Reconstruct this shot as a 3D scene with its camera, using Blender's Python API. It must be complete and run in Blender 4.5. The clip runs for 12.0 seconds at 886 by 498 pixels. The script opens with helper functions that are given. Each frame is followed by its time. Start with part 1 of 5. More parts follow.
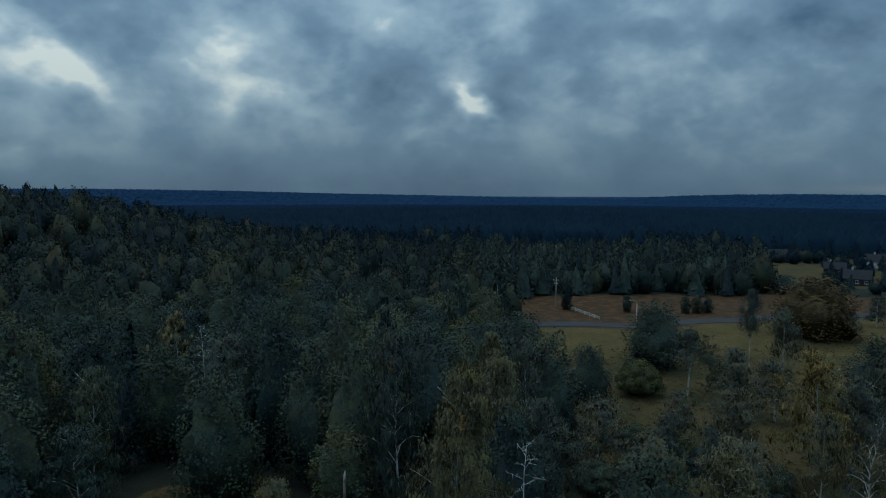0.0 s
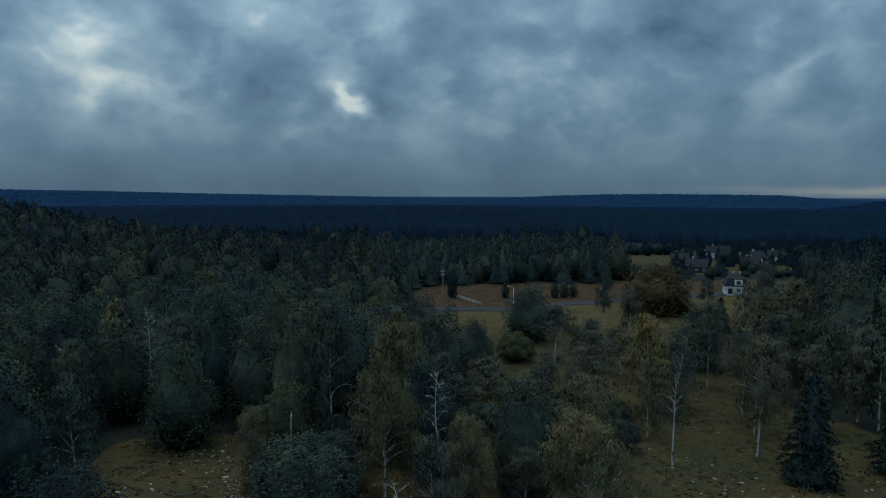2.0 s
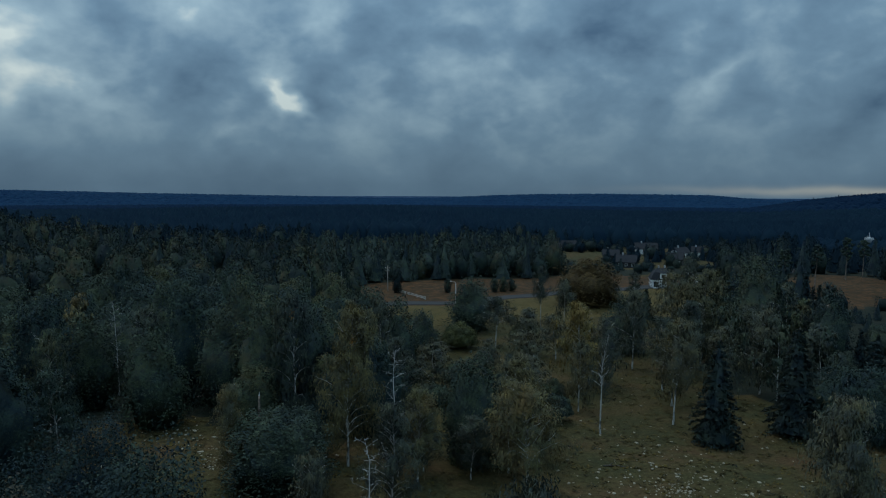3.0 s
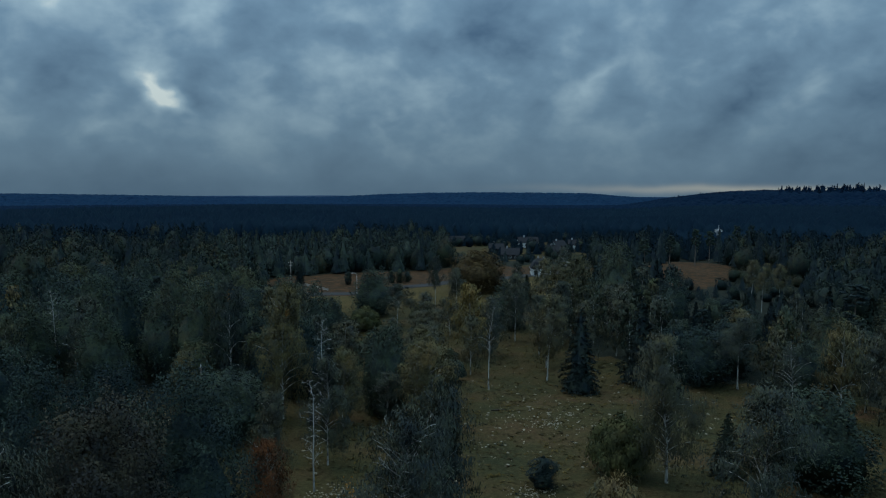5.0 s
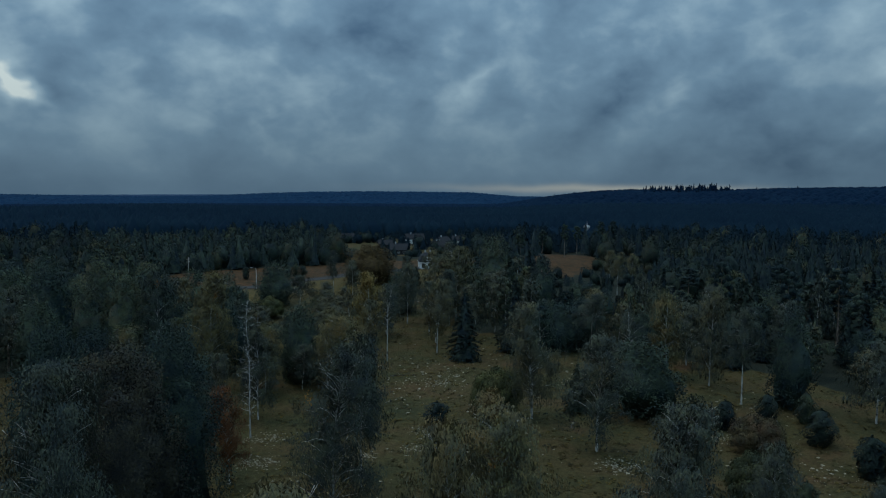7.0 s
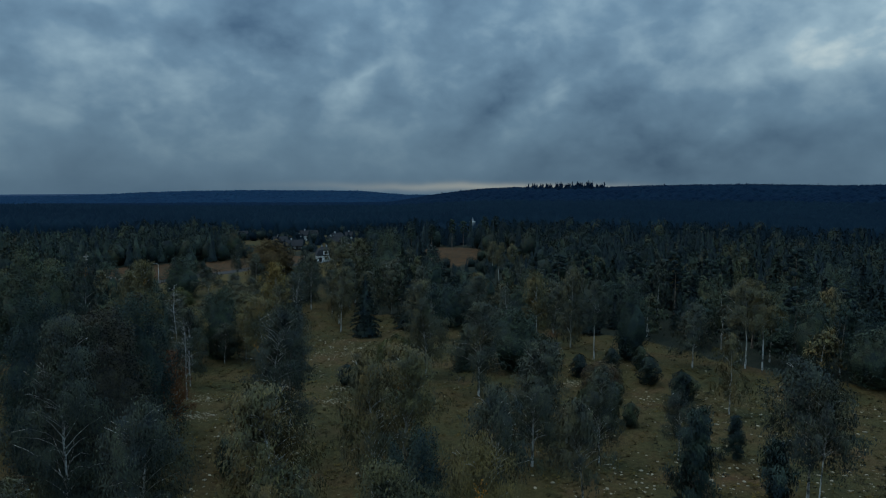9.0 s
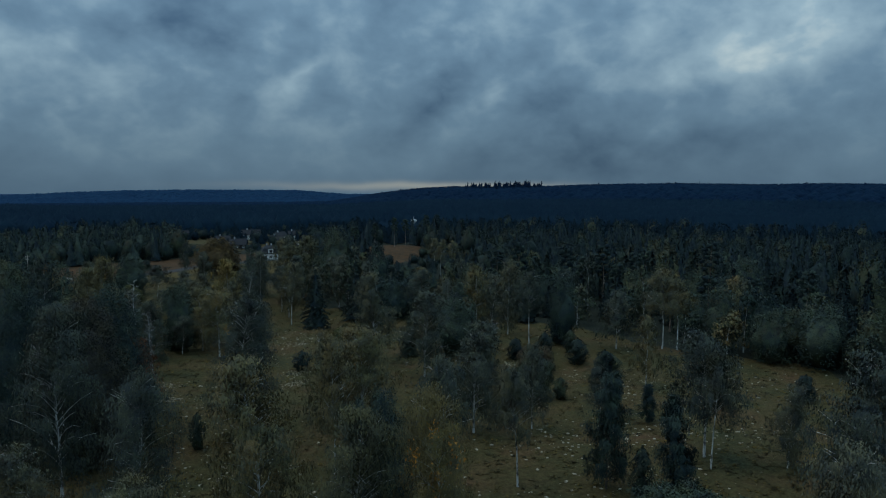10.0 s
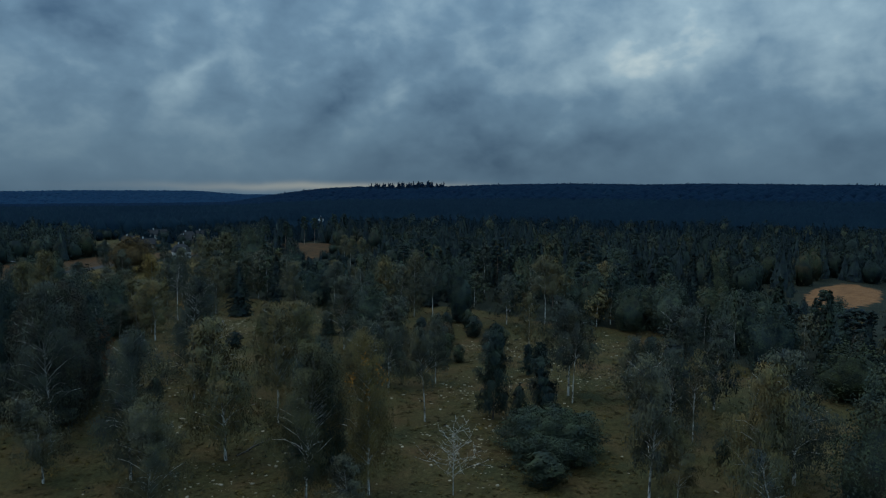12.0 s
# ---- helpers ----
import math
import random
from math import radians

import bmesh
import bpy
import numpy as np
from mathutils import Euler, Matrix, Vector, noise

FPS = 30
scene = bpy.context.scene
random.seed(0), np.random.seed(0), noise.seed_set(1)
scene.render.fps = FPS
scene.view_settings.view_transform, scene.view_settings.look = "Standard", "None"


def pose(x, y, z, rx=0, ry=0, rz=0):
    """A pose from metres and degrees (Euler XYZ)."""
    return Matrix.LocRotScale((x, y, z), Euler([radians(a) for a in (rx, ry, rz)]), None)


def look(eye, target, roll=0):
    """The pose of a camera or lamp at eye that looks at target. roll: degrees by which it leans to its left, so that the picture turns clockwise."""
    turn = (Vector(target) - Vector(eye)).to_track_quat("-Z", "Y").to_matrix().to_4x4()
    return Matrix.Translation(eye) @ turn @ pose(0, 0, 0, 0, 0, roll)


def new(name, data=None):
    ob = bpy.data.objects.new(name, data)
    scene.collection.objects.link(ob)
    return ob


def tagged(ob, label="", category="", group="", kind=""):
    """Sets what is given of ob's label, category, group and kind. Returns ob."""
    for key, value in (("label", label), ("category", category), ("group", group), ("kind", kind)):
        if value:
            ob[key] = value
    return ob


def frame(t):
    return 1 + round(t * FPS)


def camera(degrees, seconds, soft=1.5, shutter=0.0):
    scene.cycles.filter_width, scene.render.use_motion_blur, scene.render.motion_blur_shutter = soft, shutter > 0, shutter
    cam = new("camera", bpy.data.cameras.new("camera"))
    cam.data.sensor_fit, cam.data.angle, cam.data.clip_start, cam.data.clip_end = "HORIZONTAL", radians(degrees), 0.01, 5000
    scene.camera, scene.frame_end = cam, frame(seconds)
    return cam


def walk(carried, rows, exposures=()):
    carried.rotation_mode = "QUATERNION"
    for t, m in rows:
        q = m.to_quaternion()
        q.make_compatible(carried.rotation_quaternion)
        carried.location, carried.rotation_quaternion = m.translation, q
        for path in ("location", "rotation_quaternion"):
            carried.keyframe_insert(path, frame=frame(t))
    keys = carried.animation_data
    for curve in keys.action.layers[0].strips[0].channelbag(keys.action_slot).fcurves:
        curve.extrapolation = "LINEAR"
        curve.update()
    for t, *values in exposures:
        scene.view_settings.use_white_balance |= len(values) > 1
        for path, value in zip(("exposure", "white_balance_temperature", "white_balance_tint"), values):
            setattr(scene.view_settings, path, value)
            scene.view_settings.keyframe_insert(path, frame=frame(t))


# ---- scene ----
cam = camera(64.2, 12.0, soft=1.12)
PATH = [
    (0, (0.948, 5.612, 37.682), (0.008, 45.434, 34.028), 0.17),
    (0.5, (0.095, 0.135, 37.820), (0.815, 39.963, 34.186), 0.22),
    (1, (-1.087, -5.273, 37.880), (1.332, 34.490, 34.267), 0.17),
    (1.5, (-2.523, -10.513, 37.898), (1.576, 29.112, 34.288), 0.22),
    (2, (-4.161, -15.627, 37.931), (1.619, 23.787, 34.304), 0.27),
    (2.5, (-5.982, -20.665, 37.950), (1.536, 18.455, 34.331), 0.23),
    (3, (-7.885, -25.599, 38.052), (1.312, 13.160, 34.421), 0.38),
    (3.2, (-8.696, -27.531, 38.089), (1.165, 11.064, 34.460), 0.40),
    (4.8, (-15.931, -42.679, 38.037), (-1.376, -5.599, 34.401), 0.34),
    (5, (-16.950, -44.578, 38.066), (-1.789, -7.743, 34.413), 0.26),
    (5.5, (-19.686, -49.253, 38.138), (-2.965, -13.100, 34.480), 0.31),
    (6, (-22.636, -53.943, 38.240), (-4.429, -18.520, 34.536), 0.35),
    (6.5, (-25.727, -58.498, 38.284), (-6.149, -23.812, 34.598), 0.39),
    (7, (-29.113, -62.980, 38.316), (-8.144, -29.115, 34.645), 0.43),
    (7.2, (-30.495, -64.741, 38.322), (-8.994, -31.208, 34.679), 0.45),
    (8.8, (-42.201, -78.583, 38.047), (-16.657, -48.028, 34.317), 0.17),
    (9, (-43.886, -80.269, 38.062), (-17.877, -50.108, 34.340), 0.29),
    (9.5, (-48.335, -84.350, 38.144), (-21.117, -55.281, 34.386), 0.32),
    (10, (-52.895, -88.321, 38.196), (-24.414, -60.487, 34.443), 0.26),
    (10.5, (-57.615, -92.187, 38.184), (-27.974, -65.591, 34.437), 0.30),
    (11, (-62.332, -95.967, 38.149), (-31.662, -70.563, 34.406), 0.33),
    (11.5, (-67.191, -99.696, 38.141), (-35.798, -75.189, 34.417), 0.35),
    (12, (-72.183, -103.305, 38.158), (-40.176, -79.603, 34.451), 0.27),
]
walk(cam, [(t, look(eye, target, roll)) for t, eye, target, roll in PATH])

# ---- world and light ----
world = bpy.data.worlds.new("overcast_sky")
scene.world = world
world.use_nodes = True
SUN_AZ, SUN_EL = -35.0, 66.0

# broken overcast: azimuth and elevation of the middle, half width, half height, slant (degrees) and brightness of each opening or dark cloud
CLOUDS_A = [
    (-29.6, 8.2, 6.5, 1.8, -30, 0.46), (0.9, 7.2, 2.5, 1.5, -35, 0.48), (0.5, 8.3, 3.8, 2.8, 0, 0.26), (-14.8, 7.6, 6.0, 3.2, -20, 0.25),
    (-18.5, 10.3, 2.8, 1.1, -20, 0.20), (-5.2, 13.1, 4.1, 1.8, 0, 0.18), (14.6, 8.6, 5.0, 3.4, 0, 0.07), (-2.5, 4.1, 2.3, 1.8, 0, 0.15),
    (18.8, 4.8, 2.3, 3.2, 0, 0.12), (-31.9, 2.1, 9.2, 2.3, 0, 0.16), (-21.0, 9.0, 2.8, 1.8, 0, 0.15), (-5.2, 8.3, 3.7, 4.1, 0, -0.14),
    (4.1, 7.4, 2.8, 3.7, 0, -0.16), (-11.3, 12.3, 3.7, 2.3, 0, -0.15), (10.2, 8.4, 2.3, 2.3, 0, -0.15), (25.7, 10.9, 6.9, 3.2, 0, -0.13),
]
CLOUDS_B = [
    (-24.8, 11.5, 5.5, 1.8, -20, -0.12), (14.6, 10.9, 4.6, 2.8, -50, 0.12), (18.5, 8.9, 2.8, 2.8, 0, 0.12), (26.9, 8.2, 3.7, 1.8, 0, 0.06),
    (34.3, 7.8, 4.1, 1.4, 40, 0.12), (50.8, 7.3, 6.4, 2.1, 35, 0.16), (44.5, 6.7, 6.4, 2.8, 40, -0.20), (12.0, 6.0, 15.0, 4.0, 0, 0.03),
    (56.1, 2.3, 7.3, 2.3, 0, -0.12), (55.3, 10.8, 3.2, 1.6, 20, 0.07), (70.0, 11.0, 12.5, 5.2, 20, 0.20), (76.0, 10.0, 8.0, 4.0, 30, 0.06),
    (82.1, 7.4, 5.0, 3.2, 30, 0.20), (78.0, 10.5, 4.0, 1.6, 70, -0.12), (26.0, 6.5, 8.0, 5.0, 15, -0.12), (54.0, 6.0, 8.0, 4.5, 30, -0.10), (2.0, 11.8, 8.0, 2.4, 10, 0.14), (-10.0, 5.0, 9.0, 3.0, 0, 0.06),
    (65.4, 2.9, 16.0, 1.8, 5, -0.10), (83.0, 3.1, 5.5, 2.3, 0, -0.12), (29.0, 10.5, 9.0, 5.0, 0, -0.11), (46.0, 11.5, 10.0, 4.6, 0, -0.16), (53.0, 8.5, 5.0, 3.0, 0, -0.12), (58.0, 4.0, 14.0, 5.0, 0, -0.06),
]


def build_sky():
    tree = world.node_tree
    tree.nodes.clear()

    def node(kind, **values):
        n = tree.nodes.new(kind)
        for key, value in values.items():
            n.inputs[int(key[1:])].default_value = value
        return n

    def math_node(op, a, b=None, c=None):
        n = tree.nodes.new("ShaderNodeMath")
        n.operation = op
        for i, v in enumerate((a, b, c)):
            if v is None:
                continue
            if isinstance(v, (int, float)):
                n.inputs[i].default_value = v
            else:
                tree.links.new(v, n.inputs[i])
        return n.outputs[0]

    coord = node("ShaderNodeTexCoord").outputs["Generated"]
    split = node("ShaderNodeSeparateXYZ")
    tree.links.new(coord, split.inputs[0])
    az = math_node("MULTIPLY", math_node("ARCTAN2", split.outputs[0], split.outputs[1]), 57.2958)
    el = math_node("MULTIPLY", math_node("ARCSINE", split.outputs[2]), 57.2958)
    # clouds are seen edge-on near the horizon, so the noise is squeezed upright
    flat = node("ShaderNodeVectorMath")
    flat.operation = "MULTIPLY"
    flat.inputs[1].default_value = (1.0, 1.0, 1.45)
    tree.links.new(coord, flat.inputs[0])

    def fbm(scale, detail, rough, distortion=0.0):
        n = tree.nodes.new("ShaderNodeTexNoise")
        n.inputs["Scale"].default_value = scale
        n.inputs["Detail"].default_value = detail
        n.inputs["Roughness"].default_value = rough
        n.inputs["Distortion"].default_value = distortion
        tree.links.new(flat.outputs[0], n.inputs["Vector"])
        return n

    warp = fbm(10.0, 3.0, 0.5)
    split_warp = node("ShaderNodeSeparateColor")
    tree.links.new(warp.outputs["Color"], split_warp.inputs[0])
    az_w = math_node("ADD", az, math_node("MULTIPLY_ADD", split_warp.outputs[0], 9.0, -4.5))
    el_w = math_node("ADD", el, math_node("MULTIPLY_ADD", split_warp.outputs[1], 6.0, -3.0))
    place = node("ShaderNodeCombineXYZ")
    tree.links.new(az_w, place.inputs[0])
    tree.links.new(el_w, place.inputs[1])

    big = fbm(5.6, 4.0, 0.48, 0.15).outputs[0]
    fine = fbm(15.0, 4.5, 0.52, 0.15).outputs[0]
    # softer towards the horizon
    depth = math_node("MULTIPLY_ADD", math_node("MINIMUM", math_node("MAXIMUM", math_node("MULTIPLY", el, 0.14), 0.0), 1.0), 0.65, 0.35)
    lumps = math_node("MULTIPLY_ADD", math_node("SUBTRACT", fine, 0.5), 0.66, math_node("MULTIPLY", math_node("SUBTRACT", big, 0.5), 1.0))
    total = math_node("MULTIPLY_ADD", lumps, depth, 0.496)
    rags = fbm(24.0, 3.0, 0.5, 0.0).outputs[0]
    features = None
    for a, e, half_w, half_h, slant, amount in CLOUDS_A + CLOUDS_B:
        m = node("ShaderNodeMapping")
        m.vector_type = "TEXTURE"
        m.inputs["Location"].default_value = (a, e, 0)
        m.inputs["Rotation"].default_value = (0, 0, radians(slant))
        m.inputs["Scale"].default_value = (half_w * 1.6, half_h * 1.6, 1)
        tree.links.new(place.outputs[0], m.inputs[0])
        g = tree.nodes.new("ShaderNodeTexGradient")
        g.gradient_type = "QUADRATIC_SPHERE"
        tree.links.new(m.outputs[0], g.inputs[0])
        features = math_node("MULTIPLY_ADD", g.outputs[1], amount * 1.6, features if features is not None else 0.0)
    total = math_node("MULTIPLY_ADD", features, math_node("MULTIPLY_ADD", rags, 1.3, 0.27), total)
    # grey bank low over the land
    low = math_node("MULTIPLY", math_node("MAXIMUM", math_node("MULTIPLY_ADD", el, -0.25, 1.0), 0.0), -0.16)
    total = math_node("ADD", total, low)
    ramp = tree.nodes.new("ShaderNodeValToRGB")
    for i, (p, c) in enumerate(((0.0, (0.040, 0.084, 0.142, 1)), (0.45, (0.118, 0.204, 0.284, 1)), (0.75, (0.238, 0.350, 0.421, 1)), (1.0, (0.49, 0.58, 0.58, 1)))):
        if i > 1:
            ramp.color_ramp.elements.new(p)
        ramp.color_ramp.elements[i].position = p
        ramp.color_ramp.elements[i].color = c
    tree.links.new(total, ramp.inputs[0])
    # clear strip under the cloud edge, towards the east
    strip_el = math_node("MULTIPLY", math_node("SUBTRACT", math_node("MULTIPLY_ADD", math_node("SUBTRACT", split_warp.outputs[2], 0.5), 1.0, el), -0.30), 3.1)
    strip_az = math_node("MULTIPLY", math_node("SUBTRACT", az, 45.0), 0.088)
    strip = math_node("EXPONENT", math_node("MULTIPLY", math_node("ADD", math_node("MULTIPLY", strip_el, strip_el), math_node("MULTIPLY", strip_az, strip_az)), -1.0))
    sky = tree.nodes.new("ShaderNodeTexSky")
    sky.sky_type, sky.sun_disc = "NISHITA", False
    sky.sun_elevation, sky.sun_rotation = radians(SUN_EL), radians(SUN_AZ)
    sky_dim = node("ShaderNodeMix")
    sky_dim.data_type, sky_dim.blend_type = "RGBA", "MULTIPLY"
    sky_dim.inputs["Factor"].default_value = 1.0
    tree.links.new(sky.outputs[0], sky_dim.inputs["A"])
    sky_dim.inputs["B"].default_value = (0.045, 0.055, 0.07, 1)
    mix = node("ShaderNodeMix")
    mix.data_type = "RGBA"
    tree.links.new(math_node("MULTIPLY", strip, 0.70), mix.inputs["Factor"])
    tree.links.new(ramp.outputs[0], mix.inputs["A"])
    mix.inputs["B"].default_value = (0.40, 0.42, 0.38, 1)
    thin = node("ShaderNodeMix")
    thin.data_type = "RGBA"
    thin.inputs["Factor"].default_value = 0.05
    tree.links.new(mix.outputs["Result"], thin.inputs["A"])
    tree.links.new(sky_dim.outputs["Result"], thin.inputs["B"])
    back = tree.nodes.new("ShaderNodeBackground")
    back.inputs["Strength"].default_value = 1.0
    tree.links.new(thin.outputs["Result"], back.inputs[0])
    # overcast is some three times brighter overhead; out of view raised more, lighting treetops
    lower = math_node("MULTIPLY_ADD", math_node("MINIMUM", math_node("MAXIMUM", split.outputs[2], 0.0), 0.3), 2.1, 0.84)
    tree.links.new(math_node("MULTIPLY_ADD", math_node("MAXIMUM", math_node("SUBTRACT", split.outputs[2], 0.3), 0.0), 3.1, lower), back.inputs["Strength"])
    out = tree.nodes.new("ShaderNodeOutputWorld")
    tree.links.new(back.outputs[0], out.inputs[0])


build_sky()
sun = new("sun", bpy.data.lights.new("sun", "SUN"))
sun.data.energy, sun.data.angle, sun.data.color = 0.75, radians(40), (1.0, 0.95, 0.86)
sun.matrix_world = pose(0, 0, 300, 90 - SUN_EL, 0, 180 - SUN_AZ)

# ---- materials ----


class Mat:
    """A node material under construction."""

    def __init__(self, name, rough=0.8, metal=0.0, spec=0.3):
        self.m = bpy.data.materials.new(name)
        self.m.use_nodes = True
        self.t = self.m.node_tree
        self.b = self.t.nodes["Principled BSDF"]
        self.b.inputs["Roughness"].default_value = rough
        self.b.inputs["Metallic"].default_value = metal
        self.b.inputs["Specular IOR Level"].default_value = spec

    def node(self, kind):
        return self.t.nodes.new(kind)

    def noise(self, scale, detail=4.0, rough=0.6, stretch=None, coord="Position"):
        n = self.node("ShaderNodeTexNoise")
        n.inputs["Scale"].default_value, n.inputs["Detail"].default_value, n.inputs["Roughness"].default_value = scale, detail, rough
        if coord == "Position":
            source = self.node("ShaderNodeNewGeometry").outputs["Position"]
        else:
            source = self.node("ShaderNodeTexCoord").outputs["Object"]
        if stretch:
            v = self.node("ShaderNodeVectorMath")
            v.operation = "MULTIPLY"
            v.inputs[1].default_value = stretch
            self.t.links.new(source, v.inputs[0])
            source = v.outputs[0]
        self.t.links.new(source, n.inputs["Vector"])
        return n.outputs[0]

    def ramp(self, factor, *stops):
        r = self.node("ShaderNodeValToRGB")
        for i, (p, c) in enumerate(stops):
            if i > 1:
                r.color_ramp.elements.new(p)
            r.color_ramp.elements[i].position = p
            r.color_ramp.elements[i].color = (*c, 1)
        self.t.links.new(factor, r.inputs[0])
        return r.outputs[0]

    def mix(self, factor, a, b, blend="MIX"):
        n = self.node("ShaderNodeMix")
        n.data_type, n.blend_type = "RGBA", blend
        for key, v in (("Factor", factor), ("A", a), ("B", b)):
            if isinstance(v, (int, float)):
                n.inputs[key].default_value = v
            elif isinstance(v, tuple):
                n.inputs[key].default_value = (*v, 1)
            else:
                self.t.links.new(v, n.inputs[key])
        return n.outputs["Result"]

    def colour(self, socket):
        self.t.links.new(socket, self.b.inputs["Base Color"])
        return self

    def bump(self, height, strength=0.5, distance=0.05):
        n = self.node("ShaderNodeBump")
        n.inputs["Strength"].default_value, n.inputs["Distance"].default_value = strength, distance
        self.t.links.new(height, n.inputs["Height"])
        self.t.links.new(n.outputs[0], self.b.inputs["Normal"])
        return self

    def island(self):
        return self.node("ShaderNodeNewGeometry").outputs["Random Per Island"]

    def layer(self, name):
        n = self.node("ShaderNodeAttribute")
        n.attribute_name = name
        return n.outputs["Fac"]

    def per_object(self):
        return self.node("ShaderNodeObjectInfo").outputs["Random"]

    def translucent(self, socket, amount):
        """Let light through thin leaves."""
        tr = self.node("ShaderNodeBsdfTranslucent")
        self.t.links.new(socket, tr.inputs[0])
        ms = self.node("ShaderNodeMixShader")
        ms.inputs[0].default_value = amount
        self.t.links.new(self.b.outputs[0], ms.inputs[1])
        self.t.links.new(tr.outputs[0], ms.inputs[2])
        self.t.links.new(ms.outputs[0], self.t.nodes["Material Output"].inputs[0])
        return self


def leaf_material(name, dark, mid, light, turned, turned_share=0.3, clump=0.5, far=False, grain=4.5, joined_trees=False):
    """Foliage: leaf-to-leaf, clump-to-clump and tree-to-tree variation; turned is the autumn tint."""
    k = Mat(name, rough=0.72, spec=0.08)
    # dark patches lean blue, light ones olive: shade's blue tint put into the colour
    base = k.ramp(k.island(), (0.0, tuple(0.4 * a + 0.6 * b for a, b in zip(dark, mid))), (0.5, mid), (1.0, tuple(0.4 * a + 0.6 * b for a, b in zip(light, mid))))
    patch = k.ramp(k.noise(clump, 3.0), (0.36, (0.60, 0.66, 0.80)), (0.68, (1.42, 1.32, 0.98)))
    base = k.mix(1.0, base, patch, "MULTIPLY")
    sprays = k.noise(grain, 3.0, 0.7)
    base = k.mix(1.0, base, k.ramp(sprays, (0.34, (0.66, 0.70, 0.80)), (0.52, (1.0, 1.0, 1.0)), (0.68, (1.36, 1.30, 1.08))), "MULTIPLY")
    tree_tone = k.layer("tone") if joined_trees else k.noise(0.11, 2.0) if far else k.per_object()
    share = k.ramp(tree_tone, (0.40, (0, 0, 0)), (0.90, (turned_share,) * 3))
    if far and not joined_trees:
        bright = k.ramp(k.noise(0.16, 1.0), (0.35, (0.62, 0.68, 0.80)), (0.65, (1.30, 1.22, 1.0)))
    else:
        bright = k.ramp(tree_tone, (0.0, (0.60, 0.68, 0.78)), (0.5, (1.0, 1.0, 1.0)), (1.0, (1.45, 1.34, 1.0)))
    base = k.mix(1.0, base, bright, "MULTIPLY")
    spot = k.ramp(k.noise(0.35, 2.0), (0.45, (0.15,) * 3), (0.65, (1.0,) * 3))
    both = k.mix(1.0, share, spot, "MULTIPLY")
    base = k.mix(both, base, turned)
    k.colour(base)
    k.bump(sprays, 0.45, 0.2)
    return k.translucent(base, 0.12).m


def bark_material(name, pale, dark, cut, scale):
    k = Mat(name, rough=0.85)
    grain = k.noise(scale, 4.0, stretch=(1, 1, 0.35), coord="Object")
    k.colour(k.ramp(grain, (cut - 0.06, dark), (cut + 0.05, pale)))
    return k.bump(k.noise(9.0, 3.0, coord="Object"), 0.6, 0.04).m


def plain_material(name, a, b, scale, rough=0.8, metal=0.0, bump=0.3):
    k = Mat(name, rough, metal)
    k.colour(k.mix(1.0, k.ramp(k.noise(scale, 5.0), (0.3, a), (0.7, b)), k.ramp(k.noise(scale * 0.12, 3.0), (0.3, (0.85,) * 3), (0.7, (1.1,) * 3)), "MULTIPLY"))
    return k.bump(k.noise(scale * 3, 3.0), bump, 0.02).m


OAK = leaf_material("oak_leaves", (0.021, 0.038, 0.044), (0.043, 0.067, 0.062), (0.083, 0.105, 0.068), (0.130, 0.094, 0.038), 0.55)
BIRCH = leaf_material("birch_leaves", (0.036, 0.051, 0.050), (0.074, 0.087, 0.072), (0.130, 0.125, 0.083), (0.200, 0.122, 0.045), 0.60, 0.7)
YELLOWING = leaf_material("yellowing_birch_leaves", (0.060, 0.062, 0.040), (0.118, 0.108, 0.060), (0.190, 0.158, 0.074), (0.230, 0.140, 0.045), 0.6, 0.7)
TURNING = leaf_material("turning_leaves", (0.042, 0.034, 0.021), (0.080, 0.061, 0.032), (0.125, 0.090, 0.042), (0.165, 0.085, 0.034), 0.6)
DARK_LEAF = leaf_material("dark_leaves", (0.020, 0.036, 0.040), (0.036, 0.057, 0.055), (0.062, 0.086, 0.067), (0.064, 0.057, 0.039), 0.3)
AUTUMN = leaf_material("autumn_leaves", (0.034, 0.040, 0.037), (0.058, 0.057, 0.047), (0.092, 0.076, 0.056), (0.120, 0.056, 0.034), 0.5)
RUST = leaf_material("rust_leaves", (0.065, 0.031, 0.022), (0.110, 0.051, 0.034), (0.150, 0.071, 0.044), (0.150, 0.074, 0.040), 0.3)
GOLD = leaf_material("golden_leaves", (0.182, 0.089, 0.029), (0.343, 0.167, 0.043), (0.479, 0.250, 0.072), (0.433, 0.167, 0.043), 0.3)
OLIVE = leaf_material("shrub_leaves", (0.028, 0.039, 0.028), (0.048, 0.061, 0.040), (0.082, 0.090, 0.050), (0.160, 0.131, 0.052), 0.3)
NEEDLE = leaf_material("spruce_needles", (0.014, 0.028, 0.030), (0.030, 0.048, 0.050), (0.056, 0.076, 0.078), (0.037, 0.052, 0.051), 0.2)
JUNIPER = leaf_material("juniper_needles", (0.020, 0.032, 0.029), (0.033, 0.048, 0.045), (0.054, 0.071, 0.058), (0.047, 0.051, 0.037), 0.3)
# leaf colours darkened and blued in place of haze over the woods
WOOD_FAR = leaf_material("hazed_woodland_leaves", (0.013, 0.024, 0.026), (0.022, 0.037, 0.036), (0.037, 0.053, 0.043), (0.080, 0.060, 0.032), 0.60, 0.25, True, 2.2, True)


